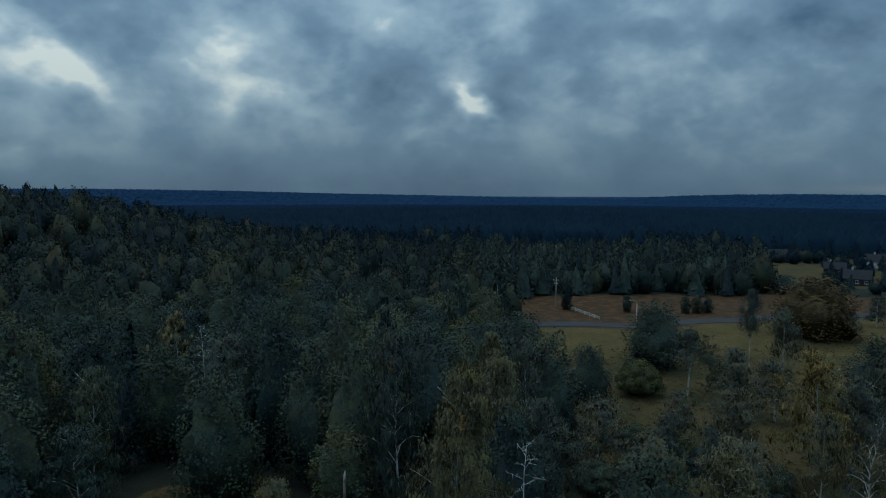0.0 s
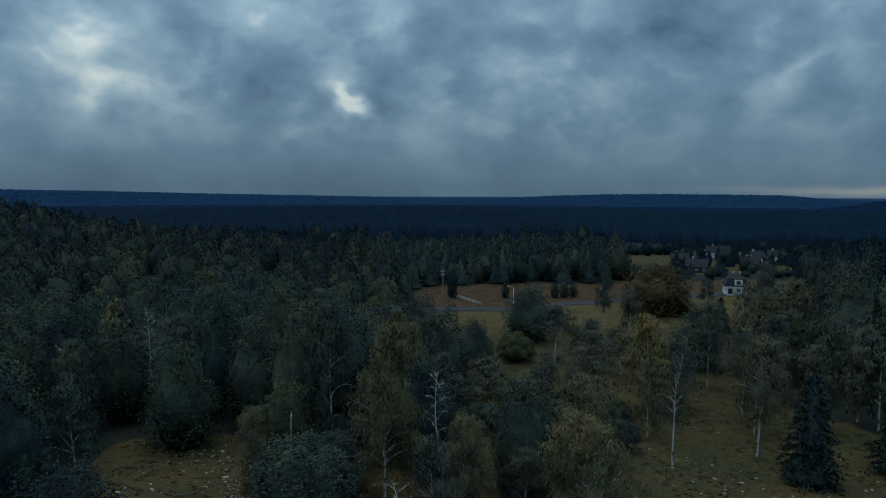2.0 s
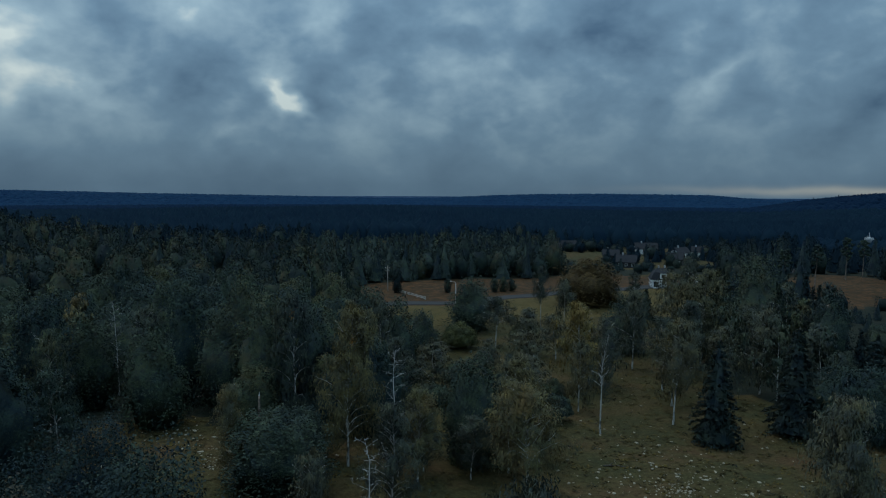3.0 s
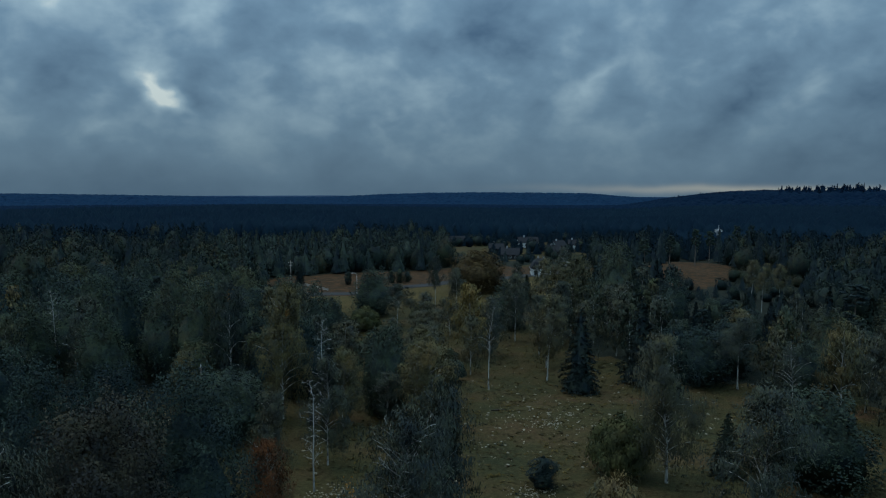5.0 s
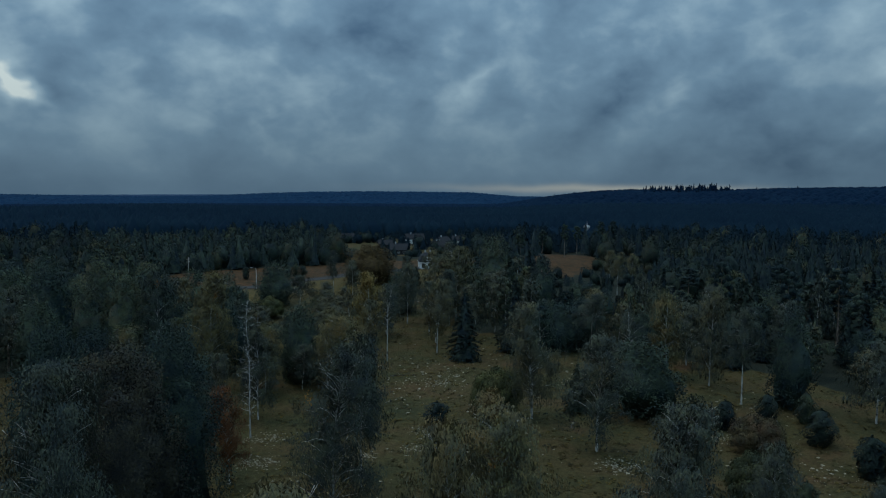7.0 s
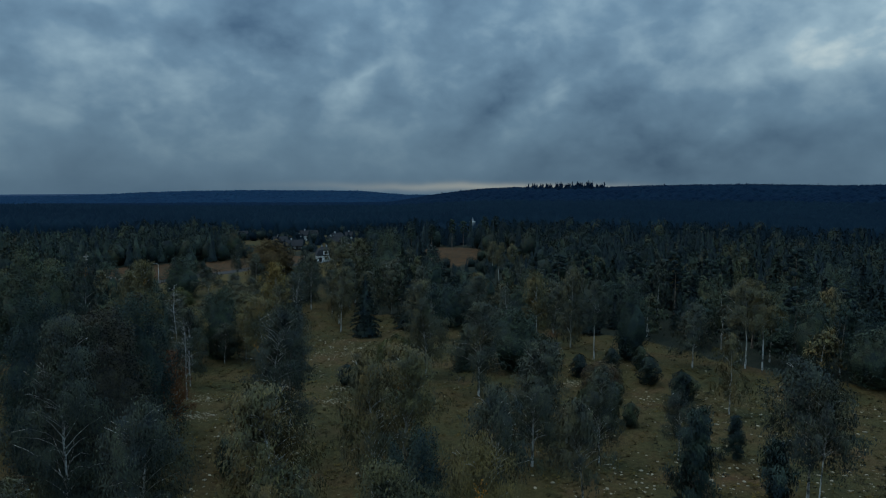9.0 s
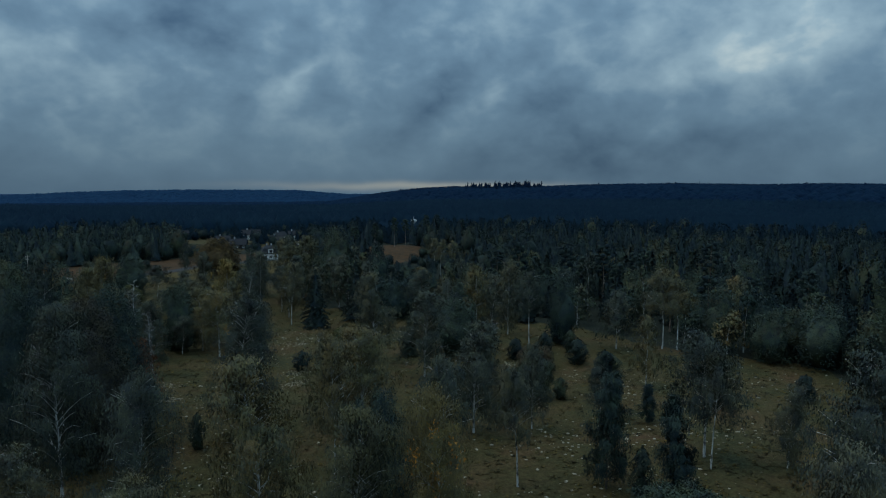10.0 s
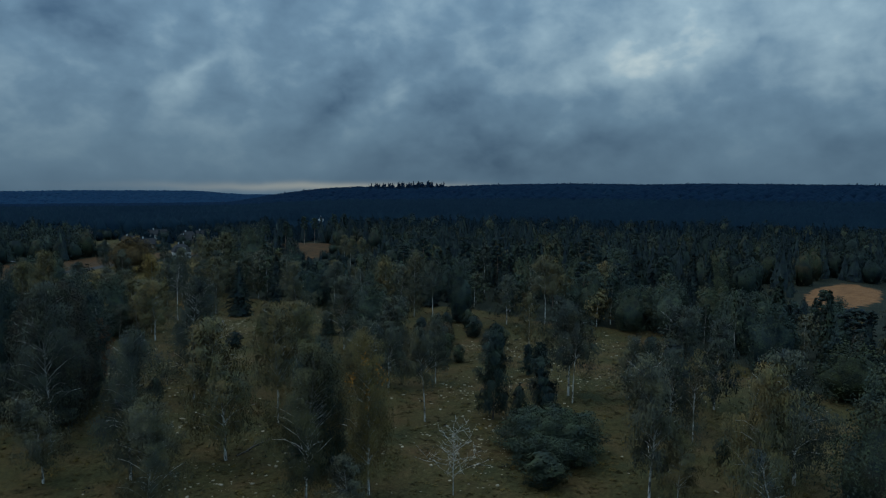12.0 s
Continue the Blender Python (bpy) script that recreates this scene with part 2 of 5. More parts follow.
def forest_material(name, colour):
    """Closed forest far away: fine needles, with slow changes of tone from stand to stand; haze is mixed into the base
    colour.
    """
    k = Mat(name, rough=0.9, spec=0.02)
    stand = k.ramp(k.noise(0.006, 4.0), (0.35, (0.86, 0.88, 0.92)), (0.65, (1.12, 1.10, 1.05)))
    tree_tone = k.ramp(k.layer("tone"), (0.0, (0.85, 0.88, 0.92)), (1.0, (1.15, 1.12, 1.05)))
    k.colour(k.mix(1.0, k.mix(1.0, colour, stand, "MULTIPLY"), tree_tone, "MULTIPLY"))
    return k.bump(k.noise(0.6, 3.0), 0.3, 0.4).m


# blue of distance haze put into the needles' base colour, strongest far off
CONIFER_FAR = forest_material("hazed_forest_needles", (0.0052, 0.0160, 0.0290))
CONIFER_MIDDLE = forest_material("hazed_wood_needles", (0.0100, 0.0210, 0.0300))
RIDGE_NEAR = forest_material("hazed_near_ridge_needles", (0.0040, 0.0155, 0.0360))
RIDGE_FAR = forest_material("hazed_far_ridge_needles", (0.0085, 0.0310, 0.0690))
BIRCH_BARK = bark_material("birch_bark", (0.50, 0.49, 0.46), (0.07, 0.065, 0.06), 0.44, 2.2)
DARK_BARK = bark_material("oak_bark", (0.11, 0.095, 0.08), (0.045, 0.038, 0.032), 0.5, 3.0)
PINE_BARK = bark_material("pine_bark", (0.26, 0.20, 0.16), (0.10, 0.08, 0.065), 0.5, 2.5)
DEAD_WOOD = bark_material("bleached_dead_wood", (0.42, 0.42, 0.40), (0.17, 0.165, 0.16), 0.45, 3.0)
STONE = plain_material("lichened_granite", (0.19, 0.165, 0.120), (0.41, 0.36, 0.26), 2.5, 0.9, 0, 0.6)
ASPHALT = plain_material("worn_asphalt", (0.024, 0.025, 0.026), (0.042, 0.042, 0.043), 1.2, 0.95)
PLASTER = plain_material("white_plaster", (0.70, 0.70, 0.68), (0.80, 0.80, 0.78), 1.5)
WHITE_PAINT = plain_material("white_paint", (0.72, 0.72, 0.70), (0.82, 0.82, 0.80), 3.0, 0.5)
SLATE = plain_material("dark_roof_tiles", (0.012, 0.014, 0.018), (0.026, 0.029, 0.034), 2.0, 0.92)
BRICK_RED = plain_material("red_clapboard", (0.20, 0.045, 0.03), (0.28, 0.07, 0.045), 2.0)
DARK_BOARD = plain_material("dark_stained_boards", (0.022, 0.024, 0.026), (0.045, 0.047, 0.050), 2.0)
GREY_WALL = plain_material("grey_render", (0.32, 0.33, 0.34), (0.42, 0.43, 0.44), 1.0)
STEEL = plain_material("galvanised_steel", (0.42, 0.43, 0.44), (0.55, 0.56, 0.57), 4.0, 0.45, 0.7, 0.1)
POLE_WOOD = plain_material("weathered_pole_wood", (0.24, 0.21, 0.18), (0.34, 0.31, 0.27), 3.0)
RAIL_WOOD = plain_material("pale_rail_wood", (0.42, 0.41, 0.38), (0.56, 0.55, 0.52), 3.0)
_g = Mat("window_glass", rough=0.08, spec=0.5)
_g.b.inputs["Base Color"].default_value = (0.02, 0.025, 0.03, 1)
GLASS = _g.m


def ground_material():
    """Grazed pasture, forest floor, heath and bare sand in one sheet, told apart by the land-cover layers; far floor is
    tinted blue for haze.
    """
    k = Mat("ground", rough=0.95, spec=0.1)

    def layer(name):
        n = k.node("ShaderNodeAttribute")
        n.attribute_name = name
        return n.outputs["Fac"]

    grass = k.ramp(k.noise(0.09, 6.0, 0.65), (0.28, (0.032, 0.038, 0.018)), (0.46, (0.060, 0.052, 0.021)), (0.60, (0.078, 0.055, 0.024)), (0.78, (0.104, 0.053, 0.029)))
    tuft = k.ramp(k.noise(1.7, 6.0, 0.7), (0.30, (0.50,) * 3), (0.55, (1.0,) * 3), (0.75, (1.45,) * 3))
    grass = k.mix(1.0, grass, tuft, "MULTIPLY")
    hay = k.ramp(k.noise(0.12, 5.0), (0.35, (0.070, 0.056, 0.020)), (0.65, (0.108, 0.077, 0.028)))
    hay = k.mix(1.0, hay, tuft, "MULTIPLY")
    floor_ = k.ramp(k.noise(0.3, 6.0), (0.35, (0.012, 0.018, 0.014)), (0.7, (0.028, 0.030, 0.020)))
    heath = k.ramp(k.noise(0.35, 6.0, 0.7), (0.30, (0.026, 0.023, 0.013)), (0.48, (0.052, 0.032, 0.016)), (0.62, (0.100, 0.048, 0.021)), (0.78, (0.15, 0.068, 0.027)))
    sand = k.ramp(k.noise(0.4, 6.0, 0.7), (0.35, (0.135, 0.066, 0.030)), (0.7, (0.235, 0.118, 0.054)))
    ragged = k.noise(0.25, 5.0)

    def edge(name):
        s = k.node("ShaderNodeMath")
        s.operation = "ADD"
        k.t.links.new(layer(name), s.inputs[0])
        k.t.links.new(ragged, s.inputs[1])
        return k.ramp(s.outputs[0], (0.88, (0, 0, 0)), (1.08, (1, 1, 1)))

    # haze put into the colour: the forest floor turns blue far away
    c = k.mix(layer("distance_haze"), floor_, (0.006, 0.030, 0.075))
    c = k.mix(edge("pasture"), c, grass)
    c = k.mix(edge("hayfield"), c, hay)
    c = k.mix(edge("heath"), c, heath)
    c = k.mix(edge("sand"), c, sand)
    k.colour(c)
    return k.bump(k.noise(2.5, 6.0, 0.7), 0.8, 0.25).m


GROUND = ground_material()
TUFT = leaf_material("dry_grass", (0.043, 0.039, 0.015), (0.070, 0.057, 0.023), (0.106, 0.077, 0.034), (0.170, 0.103, 0.048), 0.4, 0.5, True)

# ---- the land ----
PASTURE = [(-160, -190), (-150, -60), (-60, 0), (-34, 45), (-33, 80), (-22, 86), (-8, 70), (12, 74), (16, 112), (13, 150), (18, 166), (92, 172), (96, 130),
           (74, 96), (78, 76), (86, 60), (96, 42), (104, 14), (99, -6), (97, -16), (104, -32), (105, -44), (84, -66), (72, -80), (60, -120), (20, -190)]
HAYFIELD = [(24, 158), (60, 162), (116, 162), (154, 202), (134, 214), (80, 199), (46, 191), (14, 188), (16, 168)]
ROADSIDE = [(14, 188), (46, 191), (80, 199), (134, 214), (152, 224), (128, 252), (70, 247), (18, 240)]
HEATH = [(148, 152), (180, 158), (214, 184), (224, 212), (200, 214), (164, 200)]
FIELD_FAR = [(14, 388), (60, 384), (100, 386), (96, 452), (20, 456)]
VILLAGE_GREEN = [(110, 254), (146, 346), (168, 342), (152, 300), (132, 262)]
VILLAGE = [(124, 268), (178, 266), (240, 290), (300, 330), (300, 385), (140, 385)]
# HOUSE_VIEW is kept open towards the camera so that the house shows
HOUSE_VIEW = [(104, 168), (92, 128), (112, 146), (158, 205), (174, 240), (152, 250), (118, 222)]
SAND_AT, SAND_R = (198.0, -72.0), (38.0, 12.0)


def inside(p, q, poly):
    """Whether points lie in a polygon (arrays)."""
    p, q = np.asarray(p, float), np.asarray(q, float)
    odd = np.zeros(p.shape, bool)
    for (x0, y0), (x1, y1) in zip(poly, poly[1:] + poly[:1]):
        cross = ((y0 > q) != (y1 > q)) & (p < (x1 - x0) * (q - y0) / ((y1 - y0) or 1e-9) + x0)
        odd ^= cross
    return odd


def hump(p, q, x, y, a, b, height):
    return height * np.exp(-((p - x) / a) ** 2 - ((q - y) / b) ** 2)


# skylines of the two ridges: bearing and elevation, in degrees
NEAR_RIDGE = ((37, 41.3, 45, 47.6, 50.5, 54, 58.7, 65, 72, 76, 85, 100), (-1.2, -0.86, -0.5, -0.38, -0.46, -0.36, -0.18, -0.04, -0.1, 0.0, -0.05, -0.1))
FAR_RIDGE = ((-40, -26, -18, -10, -5, 0, 4, 8, 13, 17, 21, 25, 30, 34, 38, 60), (-0.4, -0.46, -0.6, -0.8, -0.89, -0.97, -1.08, -1.14, -1.1, -0.88, -0.74, -0.68, -0.68, -0.7, -1.0, -1.2))


def land(p, q):
    """Height of the ground (arrays or numbers)."""
    p, q = np.asarray(p, float), np.asarray(q, float)
    z = hump(p, q, -28, 72, 42, 45, 4.0) + hump(p, q, -170, 275, 82, 95, 21.0) + hump(p, q, -320, 330, 130, 160, 10.0)
    z = z + hump(p, q, 205, 198, 55, 40, 3.0) + hump(p, q, 198, -72, 40, 24, 1.6) - hump(p, q, 45, 75, 45, 40, 1.0)
    z = z + 0.45 * np.sin(p * 0.071 + 1.0) * np.cos(q * 0.063) + 0.25 * np.sin(p * 0.17 + q * 0.11)
    z = z + hump(p, q, -84, 660, 110, 110, 8.0)
    r, a = np.hypot(p, q), np.degrees(np.arctan2(p, q))
    # the far forest plain falls gently, then rises to the ridges
    z = z - 45 * np.clip((r - 400) / 2200, 0, 1) ** 1.1
    near = np.exp(-(np.maximum(np.abs(r - 1750) - 60, 0) / 380) ** 2) / (1 + np.exp(-(a - 38.5) / 1.3))
    z = z * (1 - near) + near * (28.6 + 1750 * np.tan(np.radians(np.interp(a, NEAR_RIDGE[0], NEAR_RIDGE[1]))))
    far = np.exp(-(np.maximum(np.abs(r - 3700) - 80, 0) / 520) ** 2)
    z = z * (1 - far) + far * (29.0 + 3700 * np.tan(np.radians(np.interp(a, FAR_RIDGE[0], FAR_RIDGE[1]))))
    mid = np.exp(-((r - 900) / 260) ** 2)
    return z + mid * 7 * np.sin(a * 0.13 + 0.6)


def steps(a, b, fine, reach):
    """Grid lines: even from a to b, then wider and wider out to reach."""
    core = list(np.arange(a, b + 0.1, fine))
    out, d = [], fine
    v = b
    while v < reach:
        d *= 1.13
        v += d
        out.append(v)
    back, d, v = [], fine, a
    while v > -reach:
        d *= 1.13
        v -= d
        back.append(v)
    return np.array(back[::-1] + core + out)


def mesh_from(name, verts, faces, material, smooth=False, normals=None):
    me = bpy.data.meshes.new(name)
    verts = np.asarray(verts, np.float32)
    if isinstance(faces, np.ndarray):
        n, k = faces.shape
        me.vertices.add(len(verts))
        me.vertices.foreach_set("co", verts.ravel())
        me.loops.add(n * k)
        me.loops.foreach_set("vertex_index", faces.astype(np.int32).ravel())
        me.polygons.add(n)
        me.polygons.foreach_set("loop_start", np.arange(0, n * k, k, dtype=np.int32))
        me.update(calc_edges=True)
    else:
        me.from_pydata([tuple(v) for v in verts], [], faces)
    if smooth:
        me.polygons.foreach_set("use_smooth", np.ones(len(me.polygons), bool))
    me.materials.append(material)
    me.validate()
    if normals is not None:
        me.normals_split_custom_set_from_vertices(np.asarray(normals, np.float32))
    return me


def build_ground():
    xs, ys = steps(-140, 260, 4.0, 4700), steps(-140, 300, 4.0, 4700)
    gx, gy = np.meshgrid(xs, ys)
    verts = np.stack([gx.ravel(), gy.ravel(), land(gx, gy).ravel()], 1)
    nx, ny = len(xs), len(ys)
    i = (np.arange(ny - 1)[:, None] * nx + np.arange(nx - 1)[None, :]).ravel()
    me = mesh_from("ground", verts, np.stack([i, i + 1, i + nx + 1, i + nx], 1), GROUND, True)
    px, py = verts[:, 0], verts[:, 1]
    near_sand = 1.15 - np.hypot((px - SAND_AT[0]) / SAND_R[0], (py - SAND_AT[1]) / SAND_R[1])
    layers = {
        "pasture": inside(px, py, PASTURE) | inside(px, py, VILLAGE) | inside(px, py, VILLAGE_GREEN) | inside(px, py, ROADSIDE) | inside(px, py, HOUSE_VIEW),
        "hayfield": inside(px, py, HAYFIELD) | inside(px, py, FIELD_FAR),
        "heath": inside(px, py, HEATH) | inside(px, py, ROADSIDE),
        "distance_haze": np.clip((np.hypot(px, py) - 450) / 900, 0, 1),
        "sand": np.clip(near_sand * 1.6, 0, 1),
    }
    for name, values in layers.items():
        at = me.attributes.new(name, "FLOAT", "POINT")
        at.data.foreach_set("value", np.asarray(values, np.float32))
    tagged(new("ground", me), "rolling grassland, heath and forest floor reaching the horizon", "ground", kind="structure")


build_ground()


def part(name, me, parent, label="", m=None):
    ob = new(name, me)
    ob.parent = parent
    if m is not None:
        ob.matrix_basis = m
    return tagged(ob, label)


def thing(name, m, label, category, group=""):
    ob = new(name)
    ob.empty_display_size = 0.5
    ob.matrix_basis = m
    return tagged(ob, label, category, group)

# ---- trees: shapes ----


def rng_of(seed):
    return np.random.default_rng(seed)


def unit(r, n):
    v = r.normal(size=(n, 3))
    return v / np.linalg.norm(v, axis=1, keepdims=True)


def blades(r, centres, length, width, along=None, tidy=0.0):
    """One leafy triangle at each centre; along pulls the tips towards a direction."""
    n = len(centres)
    d = unit(r, n)
    if along is not None:
        d = d * (1 - tidy) + along * tidy
        d /= np.linalg.norm(d, axis=1, keepdims=True) + 1e-9
    s = np.cross(d, unit(r, n))
    s /= np.linalg.norm(s, axis=1, keepdims=True) + 1e-9
    ln = (length * r.uniform(0.6, 1.35, n))[:, None]
    wd = (width * r.uniform(0.6, 1.35, n))[:, None]
    a = centres + d * ln * 0.6
    b = centres - d * ln * 0.4 + s * wd * 0.5
    c = centres - d * ln * 0.3 - s * wd * 0.5
    return np.stack([a, b, c], 1).reshape(-1, 3)


def leaves(r, centres, outward, size, spread=0.26):
    """One leafy triangle at each centre, turned roughly towards the outside of the crown."""
    n = len(centres)
    nrm = outward * (1 - spread) + unit(r, n) * spread
    nrm /= np.linalg.norm(nrm, axis=1, keepdims=True) + 1e-9
    a = np.cross(nrm, unit(r, n))
    a /= np.linalg.norm(a, axis=1, keepdims=True) + 1e-9
    b = np.cross(nrm, a)
    s = (size * r.uniform(0.6, 1.3, n))[:, None]
    bend = nrm * s * r.uniform(-0.15, 0.15, n)[:, None]
    return np.stack([centres + a * s * 0.62 + bend, centres - a * s * 0.38 + b * s * 0.45, centres - a * s * 0.34 - b * s * 0.45 - bend], 1).reshape(-1, 3)


def hanging(r, centres, outward, size, spread=0.4):
    """Long drooping leaf sprays, turned roughly towards the outside of the crown."""
    n = len(centres)
    nrm = outward * (1 - spread) + unit(r, n) * spread
    nrm /= np.linalg.norm(nrm, axis=1, keepdims=True) + 1e-9
    a = np.array([0, 0, -1.0]) + unit(r, n) * 0.35
    a = a - nrm * np.sum(a * nrm, axis=1, keepdims=True) * 0.8
    a /= np.linalg.norm(a, axis=1, keepdims=True) + 1e-9
    b = np.cross(nrm, a)
    b /= np.linalg.norm(b, axis=1, keepdims=True) + 1e-9
    s = (size * r.uniform(0.6, 1.35, n))[:, None]
    return np.stack([centres + a * s * 1.15, centres - a * s * 0.55 + b * s * 0.30, centres - a * s * 0.45 - b * s * 0.30], 1).reshape(-1, 3)


GOLD_R = (1 + 5 ** 0.5) / 2
ICO_V = np.array([(-1, GOLD_R, 0), (1, GOLD_R, 0), (-1, -GOLD_R, 0), (1, -GOLD_R, 0), (0, -1, GOLD_R), (0, 1, GOLD_R), (0, -1, -GOLD_R), (0, 1, -GOLD_R),
                  (GOLD_R, 0, -1), (GOLD_R, 0, 1), (-GOLD_R, 0, -1), (-GOLD_R, 0, 1)]) / math.sqrt(1 + GOLD_R ** 2)
ICO_F = np.array([(0, 11, 5), (0, 5, 1), (0, 1, 7), (0, 7, 10), (0, 10, 11), (1, 5, 9), (5, 11, 4), (11, 10, 2), (10, 7, 6), (7, 1, 8),
                  (3, 9, 4), (3, 4, 2), (3, 2, 6), (3, 6, 8), (3, 8, 9), (4, 9, 5), (2, 4, 11), (6, 2, 10), (8, 6, 7), (9, 8, 1)])


def mass(r, centre, radii):
    """A rough dense clump."""
    return ICO_V * r.uniform(0.85, 1.12, (12, 1)) * np.array(radii) + np.array(centre), ICO_F


def joined(loose, masses=(), scale=(1, 1, 1), aim=None):
    """Loose leaf triangles and dense clumps as one set of corners, faces and normals; aim: the way out of the crown at each leaf."""
    verts, faces, n = [loose], [tris(loose)], len(loose)
    t = loose.reshape(-1, 3, 3)
    flat = np.cross(t[:, 1] - t[:, 0], t[:, 2] - t[:, 0])
    flat /= np.linalg.norm(flat, axis=1, keepdims=True) + 1e-9
    if aim is not None:
        aim = aim / (np.linalg.norm(aim, axis=1, keepdims=True) + 1e-9)
        flat *= np.where(np.sum(flat * aim, axis=1, keepdims=True) < 0, -1.0, 1.0)
        flat = flat * 0.45 + aim * 0.55
        flat /= np.linalg.norm(flat, axis=1, keepdims=True) + 1e-9
    normals = [np.repeat(flat, 3, axis=0)]
    for v, f in masses:
        v = v * np.array(scale)
        verts.append(v)
        faces.append(f + n)
        d = v - v.mean(axis=0)
        normals.append(d / (np.linalg.norm(d, axis=1, keepdims=True) + 1e-9))
        n += len(v)
    return np.concatenate(verts), np.concatenate(faces), np.concatenate(normals)


def tris(verts):
    return np.arange(len(verts)).reshape(-1, 3)


def tubes(lines, sides=5):
    """Tapered, bent limbs: each line is a list of (point, radius)."""
    verts, faces = [], []
    for line in lines:
        first = len(verts)
        k = len(line)
        for i, (p, rad) in enumerate(line):
            p = Vector(p)
            d = Vector(line[min(i + 1, k - 1)][0]) - Vector(line[max(i - 1, 0)][0])
            d = d.normalized() if d.length > 1e-6 else Vector((0, 0, 1))
            u = d.orthogonal().normalized()
            w = d.cross(u)
            for j in range(sides):
                a = 2 * math.pi * j / sides
                verts.append(p + (u * math.cos(a) + w * math.sin(a)) * rad)
        for i in range(k - 1):
            for j in range(sides):
                a, b = first + i * sides + j, first + i * sides + (j + 1) % sides
                faces.append((a, b, b + sides, a + sides))
        faces.append(tuple(first + (k - 1) * sides + j for j in range(sides)))
    return verts, faces


def stem(r, height, radius, bend=0.25, n=7, top=0.12, flare=1.35):
    """A trunk line with a slight bend and a flared foot."""
    off = np.cumsum(r.normal(0, bend, (n, 2)), axis=0)
    off -= off[0]
    line = []
    for i in range(n):
        f = i / (n - 1)
        rad = radius * (1 - f * (1 - top)) * (flare if i == 0 else 1.0)
        line.append(((off[i, 0] * f, off[i, 1] * f, height * f - (0.35 if i == 0 else 0.0)), rad))
    return line


def on_stem(line, z):
    for (p0, r0), (p1, r1) in zip(line, line[1:]):
        if p0[2] <= z <= p1[2]:
            f = (z - p0[2]) / (p1[2] - p0[2])
            return np.array(p0) * (1 - f) + np.array(p1) * f, r0 * (1 - f) + r1 * f
    return np.array(line[-1][0]), line[-1][1]


def limb(r, start, radius, heading, reach, rise, droop, n=5):
    """A limb that rises, then bends over."""
    pts = []
    for i in range(n):
        f = i / (n - 1)
        out = reach * f
        z = rise * f - droop * f * f
        side = r.normal(0, 0.10 * reach * f)
        p = np.array(start) + np.array([math.cos(heading) * out - math.sin(heading) * side, math.sin(heading) * out + math.cos(heading) * side, z])
        pts.append((tuple(p), max(radius * (1 - 0.85 * f), 0.012)))
    return pts


def fit_crown(centres, h, w):
    """Scale a crown so that it is w wide and ends at h."""
    reach = np.percentile(np.hypot(centres[:, 0], centres[:, 1]), 92)
    top = np.percentile(centres[:, 2], 99.6)
    return centres * np.array([w / 2 / reach, w / 2 / reach, h / top]), w / 2 / reach, h / top


def finer(v, f):
    """Split each triangle of a ball into four."""
    v, out, mid = list(map(tuple, v)), [], {}

    def between(a, b):
        key = (min(a, b), max(a, b))
        if key not in mid:
            p = (np.array(v[a]) + np.array(v[b])) / 2
            mid[key] = len(v)
            v.append(tuple(p / np.linalg.norm(p)))
        return mid[key]

    for a, b, c in f:
        d, e, g = between(a, b), between(b, c), between(c, a)
        out += [(a, d, g), (b, e, d), (c, g, e), (d, e, g)]
    return np.array(v), np.array(out)


BALL_1 = finer(ICO_V, ICO_F)
BALL_2 = finer(*BALL_1)


def lobed(d, knobs, sizes, keen, lean):
    """How far a crown reaches in each direction: boughs of unlike size with deep creases between them, fuller on one side."""
    near = np.exp(keen * (d @ knobs.T - 1.0)) * sizes
    return (0.58 + 0.44 * near.max(axis=1)) * (1 + d @ lean)


